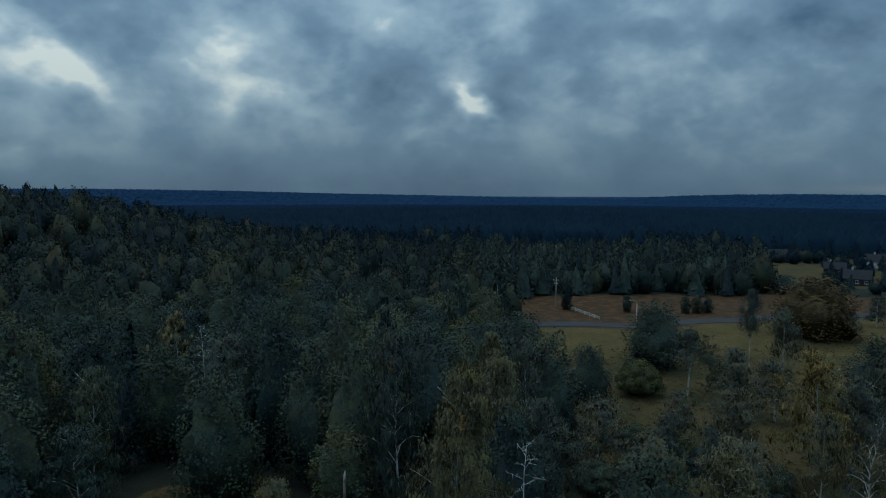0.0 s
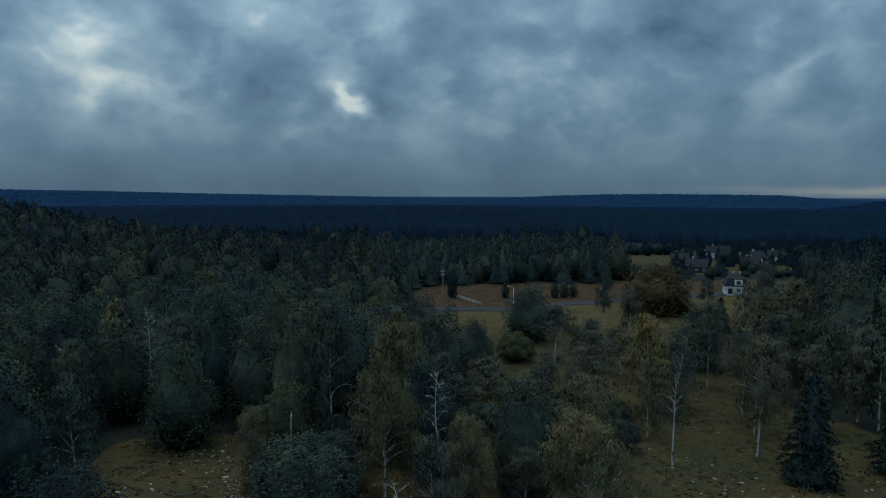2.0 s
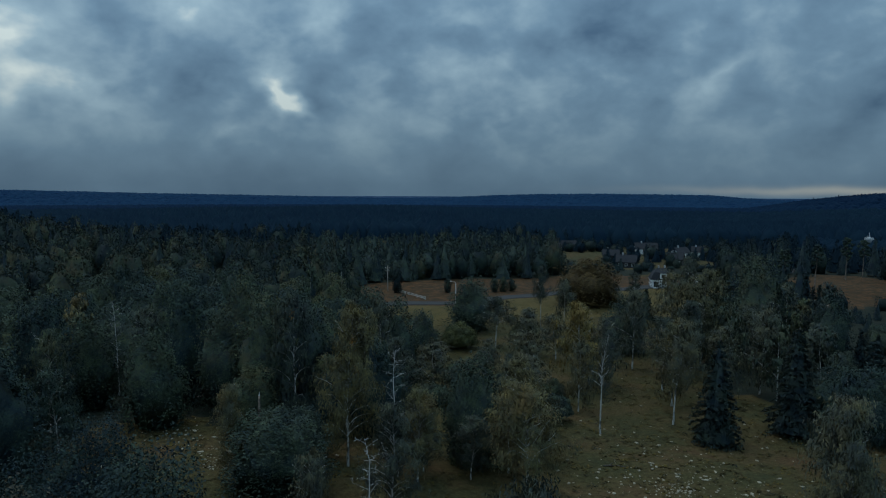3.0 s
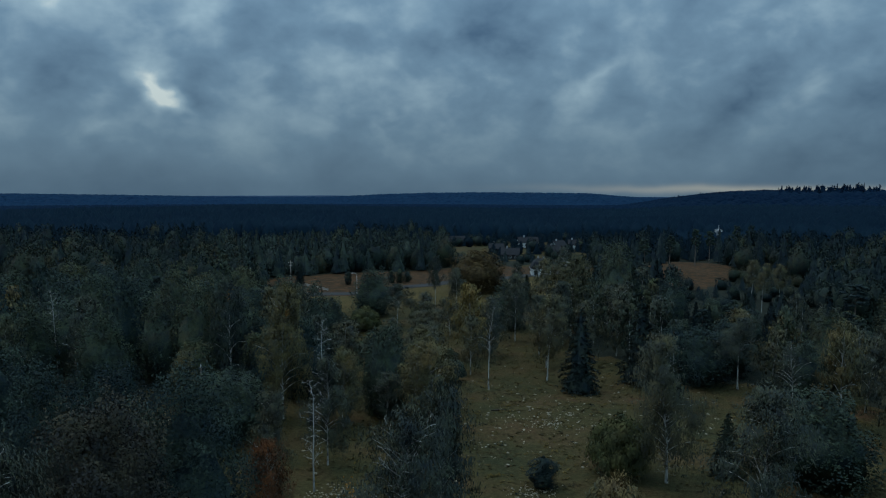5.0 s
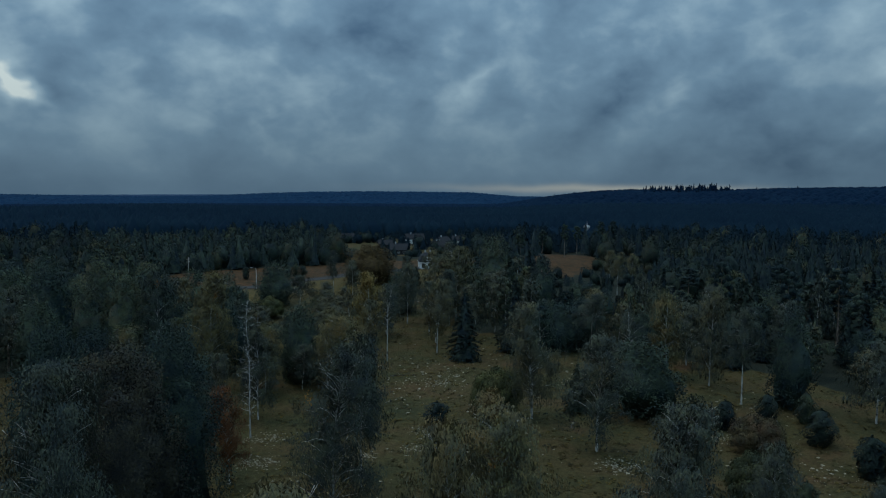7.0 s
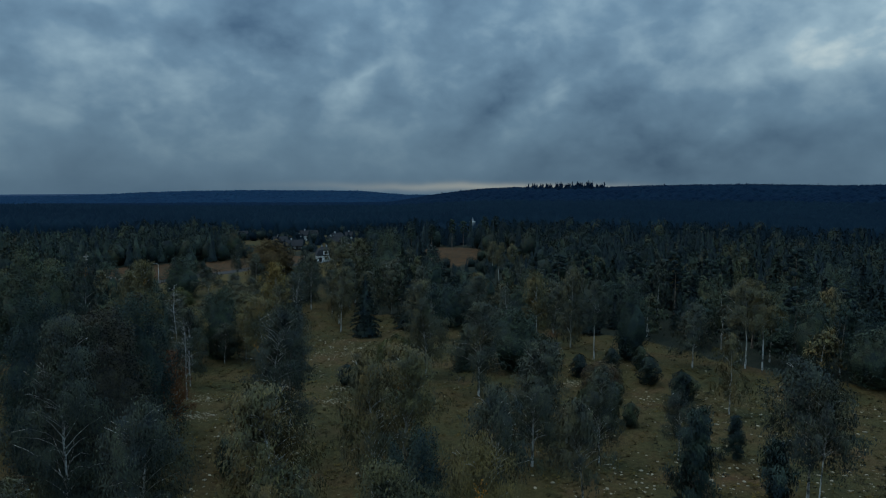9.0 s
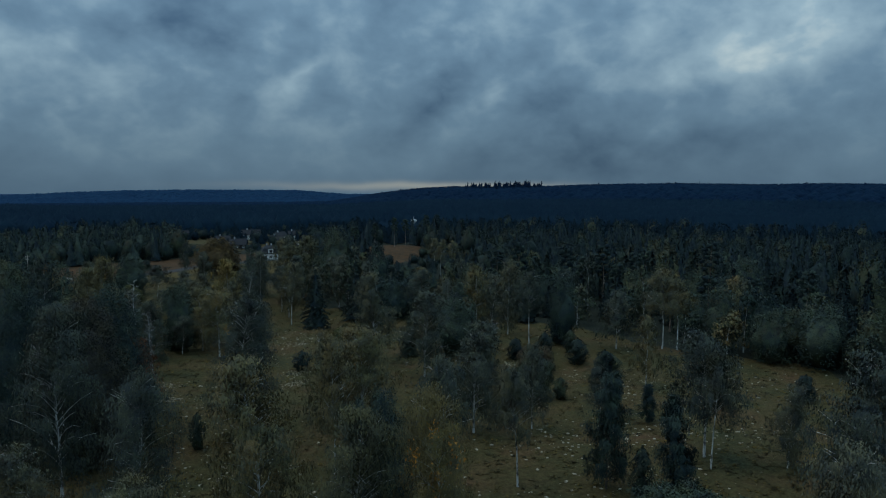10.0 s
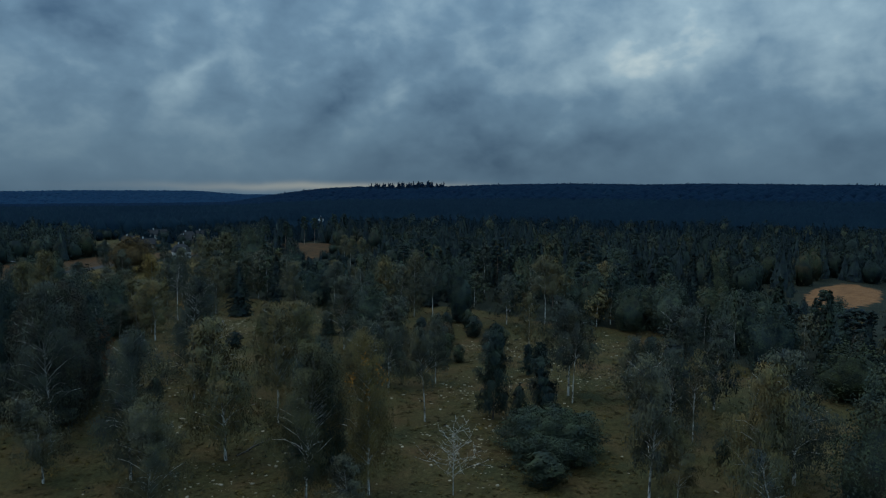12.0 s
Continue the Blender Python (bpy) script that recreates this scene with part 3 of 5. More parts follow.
def leafy_crown(r, n, leaf, mid, half_w, up, down, lobes=24, keen=11.0, ball=BALL_2, spread=0.5, stray=0.13):
    """A crown of leaves over a rough dense inside: lumpy boughs that together make an uneven dome, open below."""
    knobs, sizes, lean = unit(r, lobes), r.uniform(0.62, 1.12, lobes), unit(r, 1)[0] * r.uniform(0.05, 0.16)
    knobs[:, 2] = np.where(knobs[:, 2] < -0.55, -knobs[:, 2], knobs[:, 2])
    slim = r.uniform(0.12, 0.34)

    def place(d, k):
        q = d * (lobed(d, knobs, sizes, keen, lean) * k)[:, None]
        # shoulders narrow towards the top; the skirt hangs almost straight
        flat = np.maximum(np.hypot(d[:, 0], d[:, 1]), 0.76)
        q[:, :2] *= np.where(d[:, 2] > 0, 1 - slim * d[:, 2] ** 2, (1.0 + 0.04 * np.maximum(d[:, 2], -0.62)) / flat)[:, None]
        z = np.where(q[:, 2] > 0, q[:, 2] * up, np.maximum(d[:, 2] / 0.62, -1.0) * down * 0.97)
        return np.stack([q[:, 0] * half_w, q[:, 1] * half_w, mid + z], 1)

    d = unit(r, n)
    d[:, 2] = np.where(d[:, 2] < -0.62, -d[:, 2], d[:, 2])
    centres = place(d, np.where(r.uniform(0, 1, n) < stray, r.uniform(1.02, 1.11, n), r.uniform(0.84, 1.05, n)))
    side = np.cross(d, np.array([0.3, 0.5, 0.81]))
    side /= np.linalg.norm(side, axis=1, keepdims=True) + 1e-9
    other, one, step = np.cross(d, side), np.ones(n), 0.06
    base = place(d, one)
    out = np.cross(place(d + side * step, one) - base, place(d + other * step, one) - base)
    out /= np.linalg.norm(out, axis=1, keepdims=True) + 1e-9
    out *= np.where(np.sum(out * d, axis=1, keepdims=True) < 0, -1.0, 1.0)
    aim = out * 0.6 + d * 0.4 + np.array([0, 0, 0.12])
    aim /= np.linalg.norm(aim, axis=1, keepdims=True)
    bv, bf = ball
    return leaves(r, centres, aim, leaf, spread), [(place(bv, r.uniform(0.56, 0.86, len(bv))), bf)], aim, knobs, place


def broadleaf(seed, h, w, n, leaf, low=0.03, lobes=26, arms=14, ball=BALL_2):
    """Oak-like tree: a lumpy dome of leaves on limbs round a stout trunk."""
    r = rng_of(seed)
    trunk = stem(r, h * 0.72, h * 0.016 + 0.06, 0.22)
    mid = h * r.uniform(0.34, 0.46)
    v, cores, aim, knobs, place = leafy_crown(r, n, leaf, mid, w / 2 * 1.2, (h - mid) * 1.04, mid - h * low, lobes, lobes * r.uniform(0.4, 0.6), ball, 0.5, 0.09 if n > 4000 else 0.05)
    limbs = []
    ends = place(knobs, np.full(len(knobs), 0.97))
    for c in ends[:arms]:
        z0 = max(h * 0.14, min(h * 0.68, c[2] - 0.5 * math.hypot(c[0], c[1]) - w * 0.05))
        p, rad = on_stem(trunk, z0)
        reach = math.hypot(c[0] - p[0], c[1] - p[1])
        limbs.append(limb(r, p, max(rad * 0.5, 0.03), math.atan2(c[1] - p[1], c[0] - p[0]), reach * 0.92, (c[2] - p[2]) * 1.1, (c[2] - p[2]) * 0.15, 4))
    return trunk, limbs, joined(v, cores, (1, 1, 1), aim)


def weeping_birch(seed, h, w, n, leaf, low=0.10, thin=0.0, lean=0.0, count=32, arms=32, solid=0.0, bare_arms=0):
    """Birch: slim pale trunk, rising limbs, and curtains of leaves that hang from them."""
    r = rng_of(seed)
    trunk = stem(r, h * 0.95, h * 0.0068 + 0.03, 0.22 + lean)
    limbs, centres, along, cores = [], [], [], []
    per = n // count
    for i in range(count):
        f = (i + r.uniform(0.2, 0.8)) / count
        z0 = h * (low + (0.90 - low) * f)
        p, rad = on_stem(trunk, z0)
        shape = (1 - f) ** 0.75 * (0.70 + 0.60 * f ** 0.5) + 0.10
        reach = w / 2 * shape * r.uniform(0.40, 1.1)
        heading = i * 2.39996 + r.normal(0, 0.4)
        rise = reach * r.uniform(0.7, 1.5) + 0.6
        line = limb(r, p, max(rad * 0.65, 0.045), heading, reach, rise, rise * r.uniform(0.25, 0.7), 4)
        if i > 2 and i % max(1, count // arms) == 0:
            limbs.append(line)
        if r.uniform() < thin:
            continue
        tip = np.array([q for q, _ in line])
        strands = max(8, per // 9)
        knots = r.uniform(0.15, 1.0, 7) ** 0.6
        at = np.clip(knots[r.integers(0, 7, strands)] + r.normal(0, 0.035, strands), 0.05, 1.0) * (len(tip) - 1)
        lo = np.minimum(at.astype(int), len(tip) - 2)
        base = tip[lo] + (tip[lo + 1] - tip[lo]) * (at - lo)[:, None]
        base = base + r.normal(0, 1, (strands, 3)) * np.array([0.36, 0.36, 0.10]) * (w / 8)
        length = r.uniform(0.5, 2.9, strands) * (h / 17)
        m = per // strands + 1
        down = r.uniform(0.0, 1.0, (strands, m))
        q = base[:, None, :] + np.stack([r.normal(0, 0.12, (strands, m)), r.normal(0, 0.12, (strands, m)), -down * length[:, None]], 2)
        q = q.reshape(-1, 3)
        centres.append(q)
        o = np.stack([math.cos(heading) + 0 * q[:, 0], math.sin(heading) + 0 * q[:, 0], 0.9 - 0.6 * np.clip(down.ravel(), 0, 1)], 1)
        along.append(o / np.linalg.norm(o, axis=1, keepdims=True))
        if thin < 0.2 and solid:
            for g in (0.45, 0.85):
                b = tip[0] + (tip[-1] - tip[0]) * g
                drop = r.uniform(0.9, 1.6) * (h / 17)
                cores.append(mass(r, (b[0], b[1], b[2] - drop * 0.55), (solid * w / 8, solid * w / 8, drop * 0.6)))
    for k in range(bare_arms):
        p, rad = on_stem(trunk, h * r.uniform(0.42, 0.86))
        reach = w / 2 * r.uniform(0.28, 0.54)
        heading = r.uniform(0, 6.283)
        arm = limb(r, p, max(rad * 0.6, 0.045), heading, reach, reach * r.uniform(0.7, 1.2), reach * 0.25, 4)
        limbs.append(arm)
        for j in range(3):
            # thin leafless twigs that reach out of the leaves
            start = arm[1 + j % 2][0]
            far = w / 2 * r.uniform(0.14, 0.32)
            limbs.append(limb(r, start, 0.022, heading + r.normal(0, 0.9), far, far * r.uniform(0.6, 1.6), far * 0.3, 3))
    centres, along = np.concatenate(centres), np.concatenate(along)
    _, sx, sz = fit_crown(centres, h, w)
    scale = np.array([sx, sx, sz])
    limbs = [[((p[0] * min(sx, 1.1), p[1] * min(sx, 1.1), p[2] * min(sz, 1.03)), rad) for p, rad in line] for line in limbs]
    keep = centres[:, 2] * sz > h * max(0.05, low - 0.12)
    dome = centres * scale / np.array([w / 2, w / 2, h / 2]) - np.array([0, 0, 0.9])
    dome /= np.linalg.norm(dome, axis=1, keepdims=True) + 1e-9
    along = along * 0.5 + dome * 0.5
    v = hanging(r, (centres * scale)[keep], along[keep], leaf * 0.84, 0.42)
    return trunk, limbs, joined(v, cores, scale, along[keep])


def spruce(seed, h, w, n, leaf):
    """Spruce: whorls of drooping, needled branches, shorter and shorter towards the spire."""
    r = rng_of(seed)
    trunk = stem(r, h * 0.985, h * 0.012 + 0.06, 0.05, top=0.06)
    limbs, centres, along = [], [], []
    tiers = 22
    total = sum((1 - i / tiers) ** 1.2 + 0.1 for i in range(tiers))
    for i in range(tiers):
        f = i / tiers
        z0 = h * (0.06 + 0.92 * f)
        reach = (w / 2) * (1 - f) ** 0.85 * r.uniform(0.9, 1.08) + 0.15
        m = int(n * ((1 - f) ** 1.2 + 0.1) / total)
        arms = 9 if f < 0.6 else 6
        for j in range(arms):
            heading = 2 * math.pi * (j + 0.5 * (i % 2)) / arms + r.normal(0, 0.18)
            ln = reach * r.uniform(0.72, 1.12)
            p, rad = on_stem(trunk, z0 + r.uniform(-0.2, 0.2))
            drop = ln * (0.45 - 0.25 * f)
            if j % 3 == 0:
                limbs.append(limb(r, p, max(rad * 0.3, 0.015), heading, ln, drop * 0.1, drop, 3))
            k = max(4, m // arms)
            t = r.uniform(0.12, 1.0, k) ** 0.75
            side = r.normal(0, 0.13, k) * ln * t
            q = np.stack([p[0] + math.cos(heading) * ln * t - math.sin(heading) * side, p[1] + math.sin(heading) * ln * t + math.cos(heading) * side,
                          p[2] - drop * (t * t * 0.9 - 0.1 * t) + 0.22 * t * t * ln * 0.4 - np.abs(r.normal(0, 0.12, k))], 1)
            centres.append(q)
            along.append(np.tile(np.array([math.cos(heading) * 0.6, math.sin(heading) * 0.6, -0.5]), (k, 1)))
    a = np.arange(8) * math.pi / 4
    cone = []
    for z0, z1, rad in ((0.05, 0.55, 0.33), (0.35, 0.95, 0.20)):
        for k in range(8):
            b, c = a[k], a[(k + 1) % 8]
            cone += [(0, 0, h * z1), (math.cos(b) * w * rad, math.sin(b) * w * rad, h * z0), (math.cos(c) * w * rad, math.sin(c) * w * rad, h * z0)]
    centres, cone = np.concatenate(centres), np.array(cone)
    mids = np.concatenate([centres, cone.reshape(-1, 3, 3)[:, 1:].mean(axis=1)])
    aim = np.stack([mids[:, 0], mids[:, 1], 0.7 * np.hypot(mids[:, 0], mids[:, 1]) + 0.1], 1)
    return trunk, limbs, joined(np.concatenate([blades(r, centres, leaf, leaf * 0.5, np.concatenate(along), 0.6), cone]), aim=aim)


def pine(seed, h, w, n, leaf):
    """Scots pine: tall bare trunk and a flat-topped, clumped crown."""
    r = rng_of(seed)
    trunk = stem(r, h * 0.93, h * 0.013 + 0.06, 0.12)
    limbs, centres, along, cores = [], [], [], []
    lobes = 18
    for i in range(lobes):
        f = (i + 0.5) / lobes
        z = h * (0.55 + 0.42 * f)
        heading = i * 2.39996
        reach = w / 2 * r.uniform(0.4, 0.85) * math.sin(math.pi * (0.25 + 0.62 * f))
        p, rad = on_stem(trunk, z - 0.8)
        line = limb(r, p, max(rad * 0.4, 0.02), heading, reach, 0.7, 0.2)
        limbs.append(line)
        c = np.array(line[-1][0])
        m = n // lobes
        d = unit(r, m)
        along.append(d)
        cores.append(mass(r, c, (w * 0.12, w * 0.12, w * 0.07)))
        centres.append(c + d * (r.uniform(0.65, 1.05, m) * w * 0.17)[:, None] * np.array([1, 1, 0.6]))
    return trunk, limbs, joined(leaves(r, np.concatenate(centres), np.concatenate(along), leaf), cores, aim=np.concatenate(along) + np.array([0, 0, 0.3]))


def column(seed, h, w, n, leaf):
    """Juniper: dense upright spindle of needles, clothed to the ground."""
    r = rng_of(seed)
    trunk = stem(r, h * 0.8, 0.07, 0.03)
    z = r.uniform(0.0, 1.0, n)
    prof = np.clip(1 - np.abs(2 * z ** 0.85 - 0.9) ** 2.6, 0.0, 1) ** 0.5
    a = r.uniform(0, 6.283, n)
    lump = 1 + 0.26 * np.sin(a * 2 + z * 7 + seed) + 0.20 * np.sin(a * 4 - z * 13)
    rad = w / 2 * prof * lump * r.uniform(0.35, 1.0, n) ** 0.35
    c = np.stack([np.cos(a) * rad, np.sin(a) * rad, z * h * 0.97 + 0.04], 1)
    up = np.stack([np.cos(a) * 0.5, np.sin(a) * 0.5, np.ones(n)], 1)
    limbs = [limb(r, (0, 0, h * f), 0.03, i * 2.4, w * 0.3, h * 0.15, 0.0, 3) for i, f in enumerate((0.1, 0.2, 0.3, 0.45, 0.6))]
    out = np.stack([np.cos(a), np.sin(a), 1.6 * z - 0.5], 1)
    out /= np.linalg.norm(out, axis=1, keepdims=True)
    core = [mass(r, (0, 0, h * f), (w * 0.20, w * 0.20, h * 0.2)) for f in (0.28, 0.5, 0.7)]
    return trunk, limbs, joined(leaves(r, c, out, leaf), core, aim=out)


def shrub(seed, h, w, n, leaf):
    """Round, many-stemmed shrub, leafy to the ground."""
    r = rng_of(seed)
    trunk = stem(r, h * 0.5, 0.10, 0.1, 4)
    limbs, centres, along, cores = [], [], [], []
    lobes = 24
    for i in range(lobes):
        f = (i + 0.5) / lobes
        heading = i * 2.39996
        cz = 1 - f
        ring = math.sqrt(1 - cz * cz)
        c = np.array([math.cos(heading) * ring * w * 0.36, math.sin(heading) * ring * w * 0.36, h * (0.22 + 0.56 * cz) * r.uniform(0.9, 1.08)])
        limbs.append(limb(r, (0, 0, 0.1), 0.07, heading, math.hypot(c[0], c[1]), c[2], 0.0))
        m = n // lobes
        d = unit(r, m)
        d[:, 2] = np.where(d[:, 2] < -0.4, np.abs(d[:, 2]), d[:, 2])
        cores.append(mass(r, c, (w * 0.09, w * 0.09, h * 0.12)))
        q = c + d * (r.uniform(0.7, 1.05, m) * w * 0.17 * r.uniform(0.85, 1.15))[:, None] * np.array([1, 1, min(1.0, 1.2 * h / w)])
        q[:, 2] = np.maximum(q[:, 2], 0.05)
        centres.append(q)
        along.append(d)
    cores.append(mass(r, (0, 0, h * 0.35), (w * 0.38, w * 0.38, h * 0.4)))
    return trunk, limbs, joined(leaves(r, np.concatenate(centres), np.concatenate(along), leaf), cores, aim=np.concatenate(along) + np.array([0, 0, 0.3]))


def bare(seed, h, w, arms=26, spread=0.6):
    """Dead tree: pale trunk, broken limbs and fine twigs, no leaves."""
    r = rng_of(seed)
    trunk = stem(r, h * 0.97, h * 0.0048 + 0.03, 0.18, top=0.1)
    limbs, twigs = [], []
    for i in range(arms):
        f = (i + 0.5) / arms
        p, rad = on_stem(trunk, h * (0.22 + 0.74 * f))
        ln = w / 2 * r.uniform(0.35, 1.1) * (1.05 - 0.6 * f)
        line = limb(r, p, max(rad * 0.45, 0.022), i * 2.39996, ln, ln * spread * r.uniform(0.5, 1.6), ln * 0.15)
        limbs.append(line)
        for k in range(5):
            q = np.array(line[r.integers(1, 5)][0])
            twigs.append(limb(r, q, 0.018, r.uniform(0, 6.28), ln * r.uniform(0.2, 0.5), ln * r.uniform(-0.15, 0.4), 0.0, 3))
    return trunk, limbs, twigs


# ---- trees: kinds, each with a few individual shapes, in fine and plain versions ----
SHAPES = {}


def add_shape(kind, version, made, bark, foliage):
    """Trunk with its limbs, and crown."""
    trunk, limbs, crown = made
    tv, tf = tubes([trunk], 8 if version else 5)
    lv, lf = tubes(limbs, 3)
    tf = tf + [tuple(i + len(tv) for i in f) for f in lf]
    tv = tv + lv
    if isinstance(crown, list):
        cv, cf = tubes(crown, 3)
        tf = tf + [tuple(i + len(tv) for i in f) for f in cf]
        tv = tv + cv
    parts = [("trunk", mesh_from("trunk", tv, tf, bark, True))]
    if not isinstance(crown, list):
        parts.append(("crown", mesh_from("crown", crown[0], crown[1], foliage, True, crown[2])))
    SHAPES.setdefault((kind, version), []).append(parts)


NEAREST, FINE, MIDDLE, PLAIN = 3, 2, 1, 0
for s in range(5):
    add_shape("birch", FINE, weeping_birch(100 + s, 17, 8, 16500, 0.230, 0.10 + 0.03 * s, 0.025 * s, 0.10 * (s % 2), 44, 44, 0.0, 15), BIRCH_BARK, BIRCH)
    add_shape("birch", MIDDLE, weeping_birch(110 + s, 17, 8, 9000, 0.25, 0.06 + 0.03 * s, count=38, arms=19, solid=0.10, bare_arms=8), BIRCH_BARK, BIRCH)
    add_shape("birch", PLAIN, weeping_birch(120 + s, 17, 8, 2300, 0.40, 0.12, count=24, arms=5, solid=0.18), BIRCH_BARK, BIRCH)
    add_shape("oak", FINE, broadleaf(140 + s, 17, 10, 12000, 0.26, lobes=50), DARK_BARK, OAK)
    add_shape("oak", MIDDLE, broadleaf(150 + s, 17, 10, 5800, 0.33, 0.02, 36, 10), DARK_BARK, OAK)
    add_shape("oak", PLAIN, broadleaf(160 + s, 17, 10, 3600, 0.37, 0.02, 26, 5, BALL_1), DARK_BARK, OAK)
for s in range(2):
    add_shape("oak", NEAREST, broadleaf(145 + s, 17, 10, 40000, 0.150, lobes=70), DARK_BARK, OAK)
    add_shape("birch", NEAREST, weeping_birch(105 + s, 17, 8, 38000, 0.145, 0.10 + 0.05 * s, 0.03 * s, 0.08 * s, 52, 52, 0.0, 22), BIRCH_BARK, BIRCH)
    add_shape("maple", NEAREST, broadleaf(215 + s, 17, 10, 40000, 0.150, lobes=70), DARK_BARK, AUTUMN)
    add_shape("tall_birch", FINE, weeping_birch(205 + s, 17, 8, 12000, 0.23, 0.40, 0.05, 0.08, 34, 34, 0.0, 10), BIRCH_BARK, BIRCH)
    add_shape("sparse_birch", FINE, weeping_birch(200 + s, 17, 6, 3600, 0.22, 0.35, 0.25, 0.1), BIRCH_BARK, BIRCH)
    add_shape("maple", FINE, broadleaf(210 + s, 17, 10, 13000, 0.25, lobes=46), DARK_BARK, AUTUMN)
    add_shape("spruce", FINE, spruce(220 + s, 17, 8, 9000, 0.42), DARK_BARK, NEEDLE)
    add_shape("spruce", PLAIN, spruce(230 + s, 17, 7, 1400, 0.9), DARK_BARK, NEEDLE)
    add_shape("pine", PLAIN, pine(240 + s, 19, 7, 1100, 0.6), PINE_BARK, NEEDLE)
    add_shape("juniper", FINE, column(250 + s, 5, 2, 3200, 0.17), DARK_BARK, JUNIPER)
    add_shape("shrub", FINE, shrub(260 + s, 5.5, 11, 12000, 0.27), DARK_BARK, OLIVE)
    add_shape("shrub", NEAREST, broadleaf(265 + s, 5.5, 11, 30000, 0.165, lobes=70), DARK_BARK, OLIVE)
    add_shape("alder", FINE, weeping_birch(270 + s, 12, 4.5, 16000, 0.20, 0.05, count=40, bare_arms=8), DARK_BARK, OAK)
    add_shape("dead_birch", FINE, bare(280 + s, 17, 4.5, 30), DEAD_WOOD, None)
    add_shape("dead_shrub", FINE, bare(290 + s, 7, 8, 30, 0.5), DEAD_WOOD, None)
NATIVE = {"birch": (17, 8), "oak": (17, 10), "sparse_birch": (17, 6), "tall_birch": (17, 8), "maple": (17, 10), "spruce": (17, 8), "pine": (19, 7), "juniper": (5, 2), "shrub": (5.5, 11),
          "alder": (12, 4.5), "dead_birch": (17, 4.5), "dead_shrub": (7, 8)}
WORDS = {
    "birch": ("birch_tree", "weeping birch with white trunk and olive-green autumn leaves", "birch"),
    "oak": ("oak_tree", "broad dark green deciduous tree with a dense lobed crown", "tree"),
    "sparse_birch": ("birch_tree", "thin birch with sparse yellowing leaves and bare upper limbs", "birch"),
    "tall_birch": ("birch_tree", "tall birch with a long bare white trunk under its crown", "birch"),
    "maple": ("maple_tree", "broad deciduous tree turning russet brown in autumn", "tree"),
    "spruce": ("spruce_tree", "dark green spruce with drooping needled branches", "spruce"),
    "pine": ("pine_tree", "tall pine with a bare trunk and high crown", "pine"),
    "juniper": ("juniper", "dark columnar juniper standing in the pasture", "juniper"),
    "shrub": ("shrub", "wide rounded shrub with olive and yellowish leaves", "shrub"),
    "alder": ("alder_tree", "narrow dark green columnar tree leafy almost to the grass", "tree"),
    "dead_birch": ("dead_tree", "bare dead tree with bleached white trunk and twigs", "dead tree"),
    "dead_shrub": ("dead_shrub", "leafless pale grey shrub with tangled branches", "shrub"),
}
CLOSE = [(-46, -62), (-46, 46), (4, 70), (32, 48), (56, 6), (46, -62), (26, -100), (-20, -102)]
HALFWAY = [(-64, -62), (-64, 108), (22, 112), (84, 112), (96, 0), (84, -90), (20, -112)]


def detail_at(x, y):
    return FINE if inside(x, y, CLOSE) else MIDDLE if inside(x, y, HALFWAY) else PLAIN


PLACED = []
COUNT = {}


def plant(kind, x, y, top, width, version=FINE, group="", label="", foliage=None):
    """One tree with its foot on the ground, its top at that height over the datum and its crown that wide."""
    key = next((kind, v) for v in (version, PLAIN, FINE) if (kind, v) in SHAPES)
    n = COUNT[key] = COUNT.get(key, -1) + 1
    parts = SHAPES[key][n % len(SHAPES[key])]
    z = float(land(x, y))
    h0, w0 = NATIVE[kind]
    sz, sx = max(top - z, 1.0) / h0, width / w0
    name, words, category = WORDS[kind]
    ob = thing(name, pose(x, y, z, 0, 0, (n * 137.5) % 360) @ Matrix.Diagonal((sx, sx, sz, 1)), label or words, category, group)
    for part_name, me in parts:
        p = part(part_name, me, ob)
        if foliage and part_name == "crown":
            p.material_slots[0].link = "OBJECT"
            p.material_slots[0].material = foliage
    PLACED.append((x, y, width))
    return ob


# ---- trees: the pasture and its edges (x, y, height of the top, crown width) ----
BIRCHES_A = [
    (-38.4, 78.4, 18.2, 6.5), (-5.4, 77.1, 22.6, 7.5), (0.7, 62.7, 22.4, 8), (41.9, 130.3, 11.6, 8.5), (46.5, 123, 10.4, 8), (59.5, 146.8, 17.0, 4.6), (47.9, 96.7, 16.0, 9),
    (55.4, 75.9, 16.0, 8), (65.6, 108.7, 16.2, 8), (63.1, 92.5, 13.2, 7), (80.2, 106.3, 20.6, 13), (76.0, 110.5, 19.8, 10.0), (-12.6, 58.5, 14.8, 5), (8.9, 58.0, 13.2, 6), (16.0, 58.8, 9.0, 5),
    (21.1, 51.9, 15.0, 9), (79.7, 86.3, 15.4, 8), (-6.0, 33.4, 15.2, 5), (-1.8, 2.4, 21.6, 9.0), (43.5, 26.0, 19.2, 9), (42.3, 9.6, 17.2, 9.5), (97.5, 67.5, 12.0, 9), (84.6, 55.2, 13.6, 8),
]
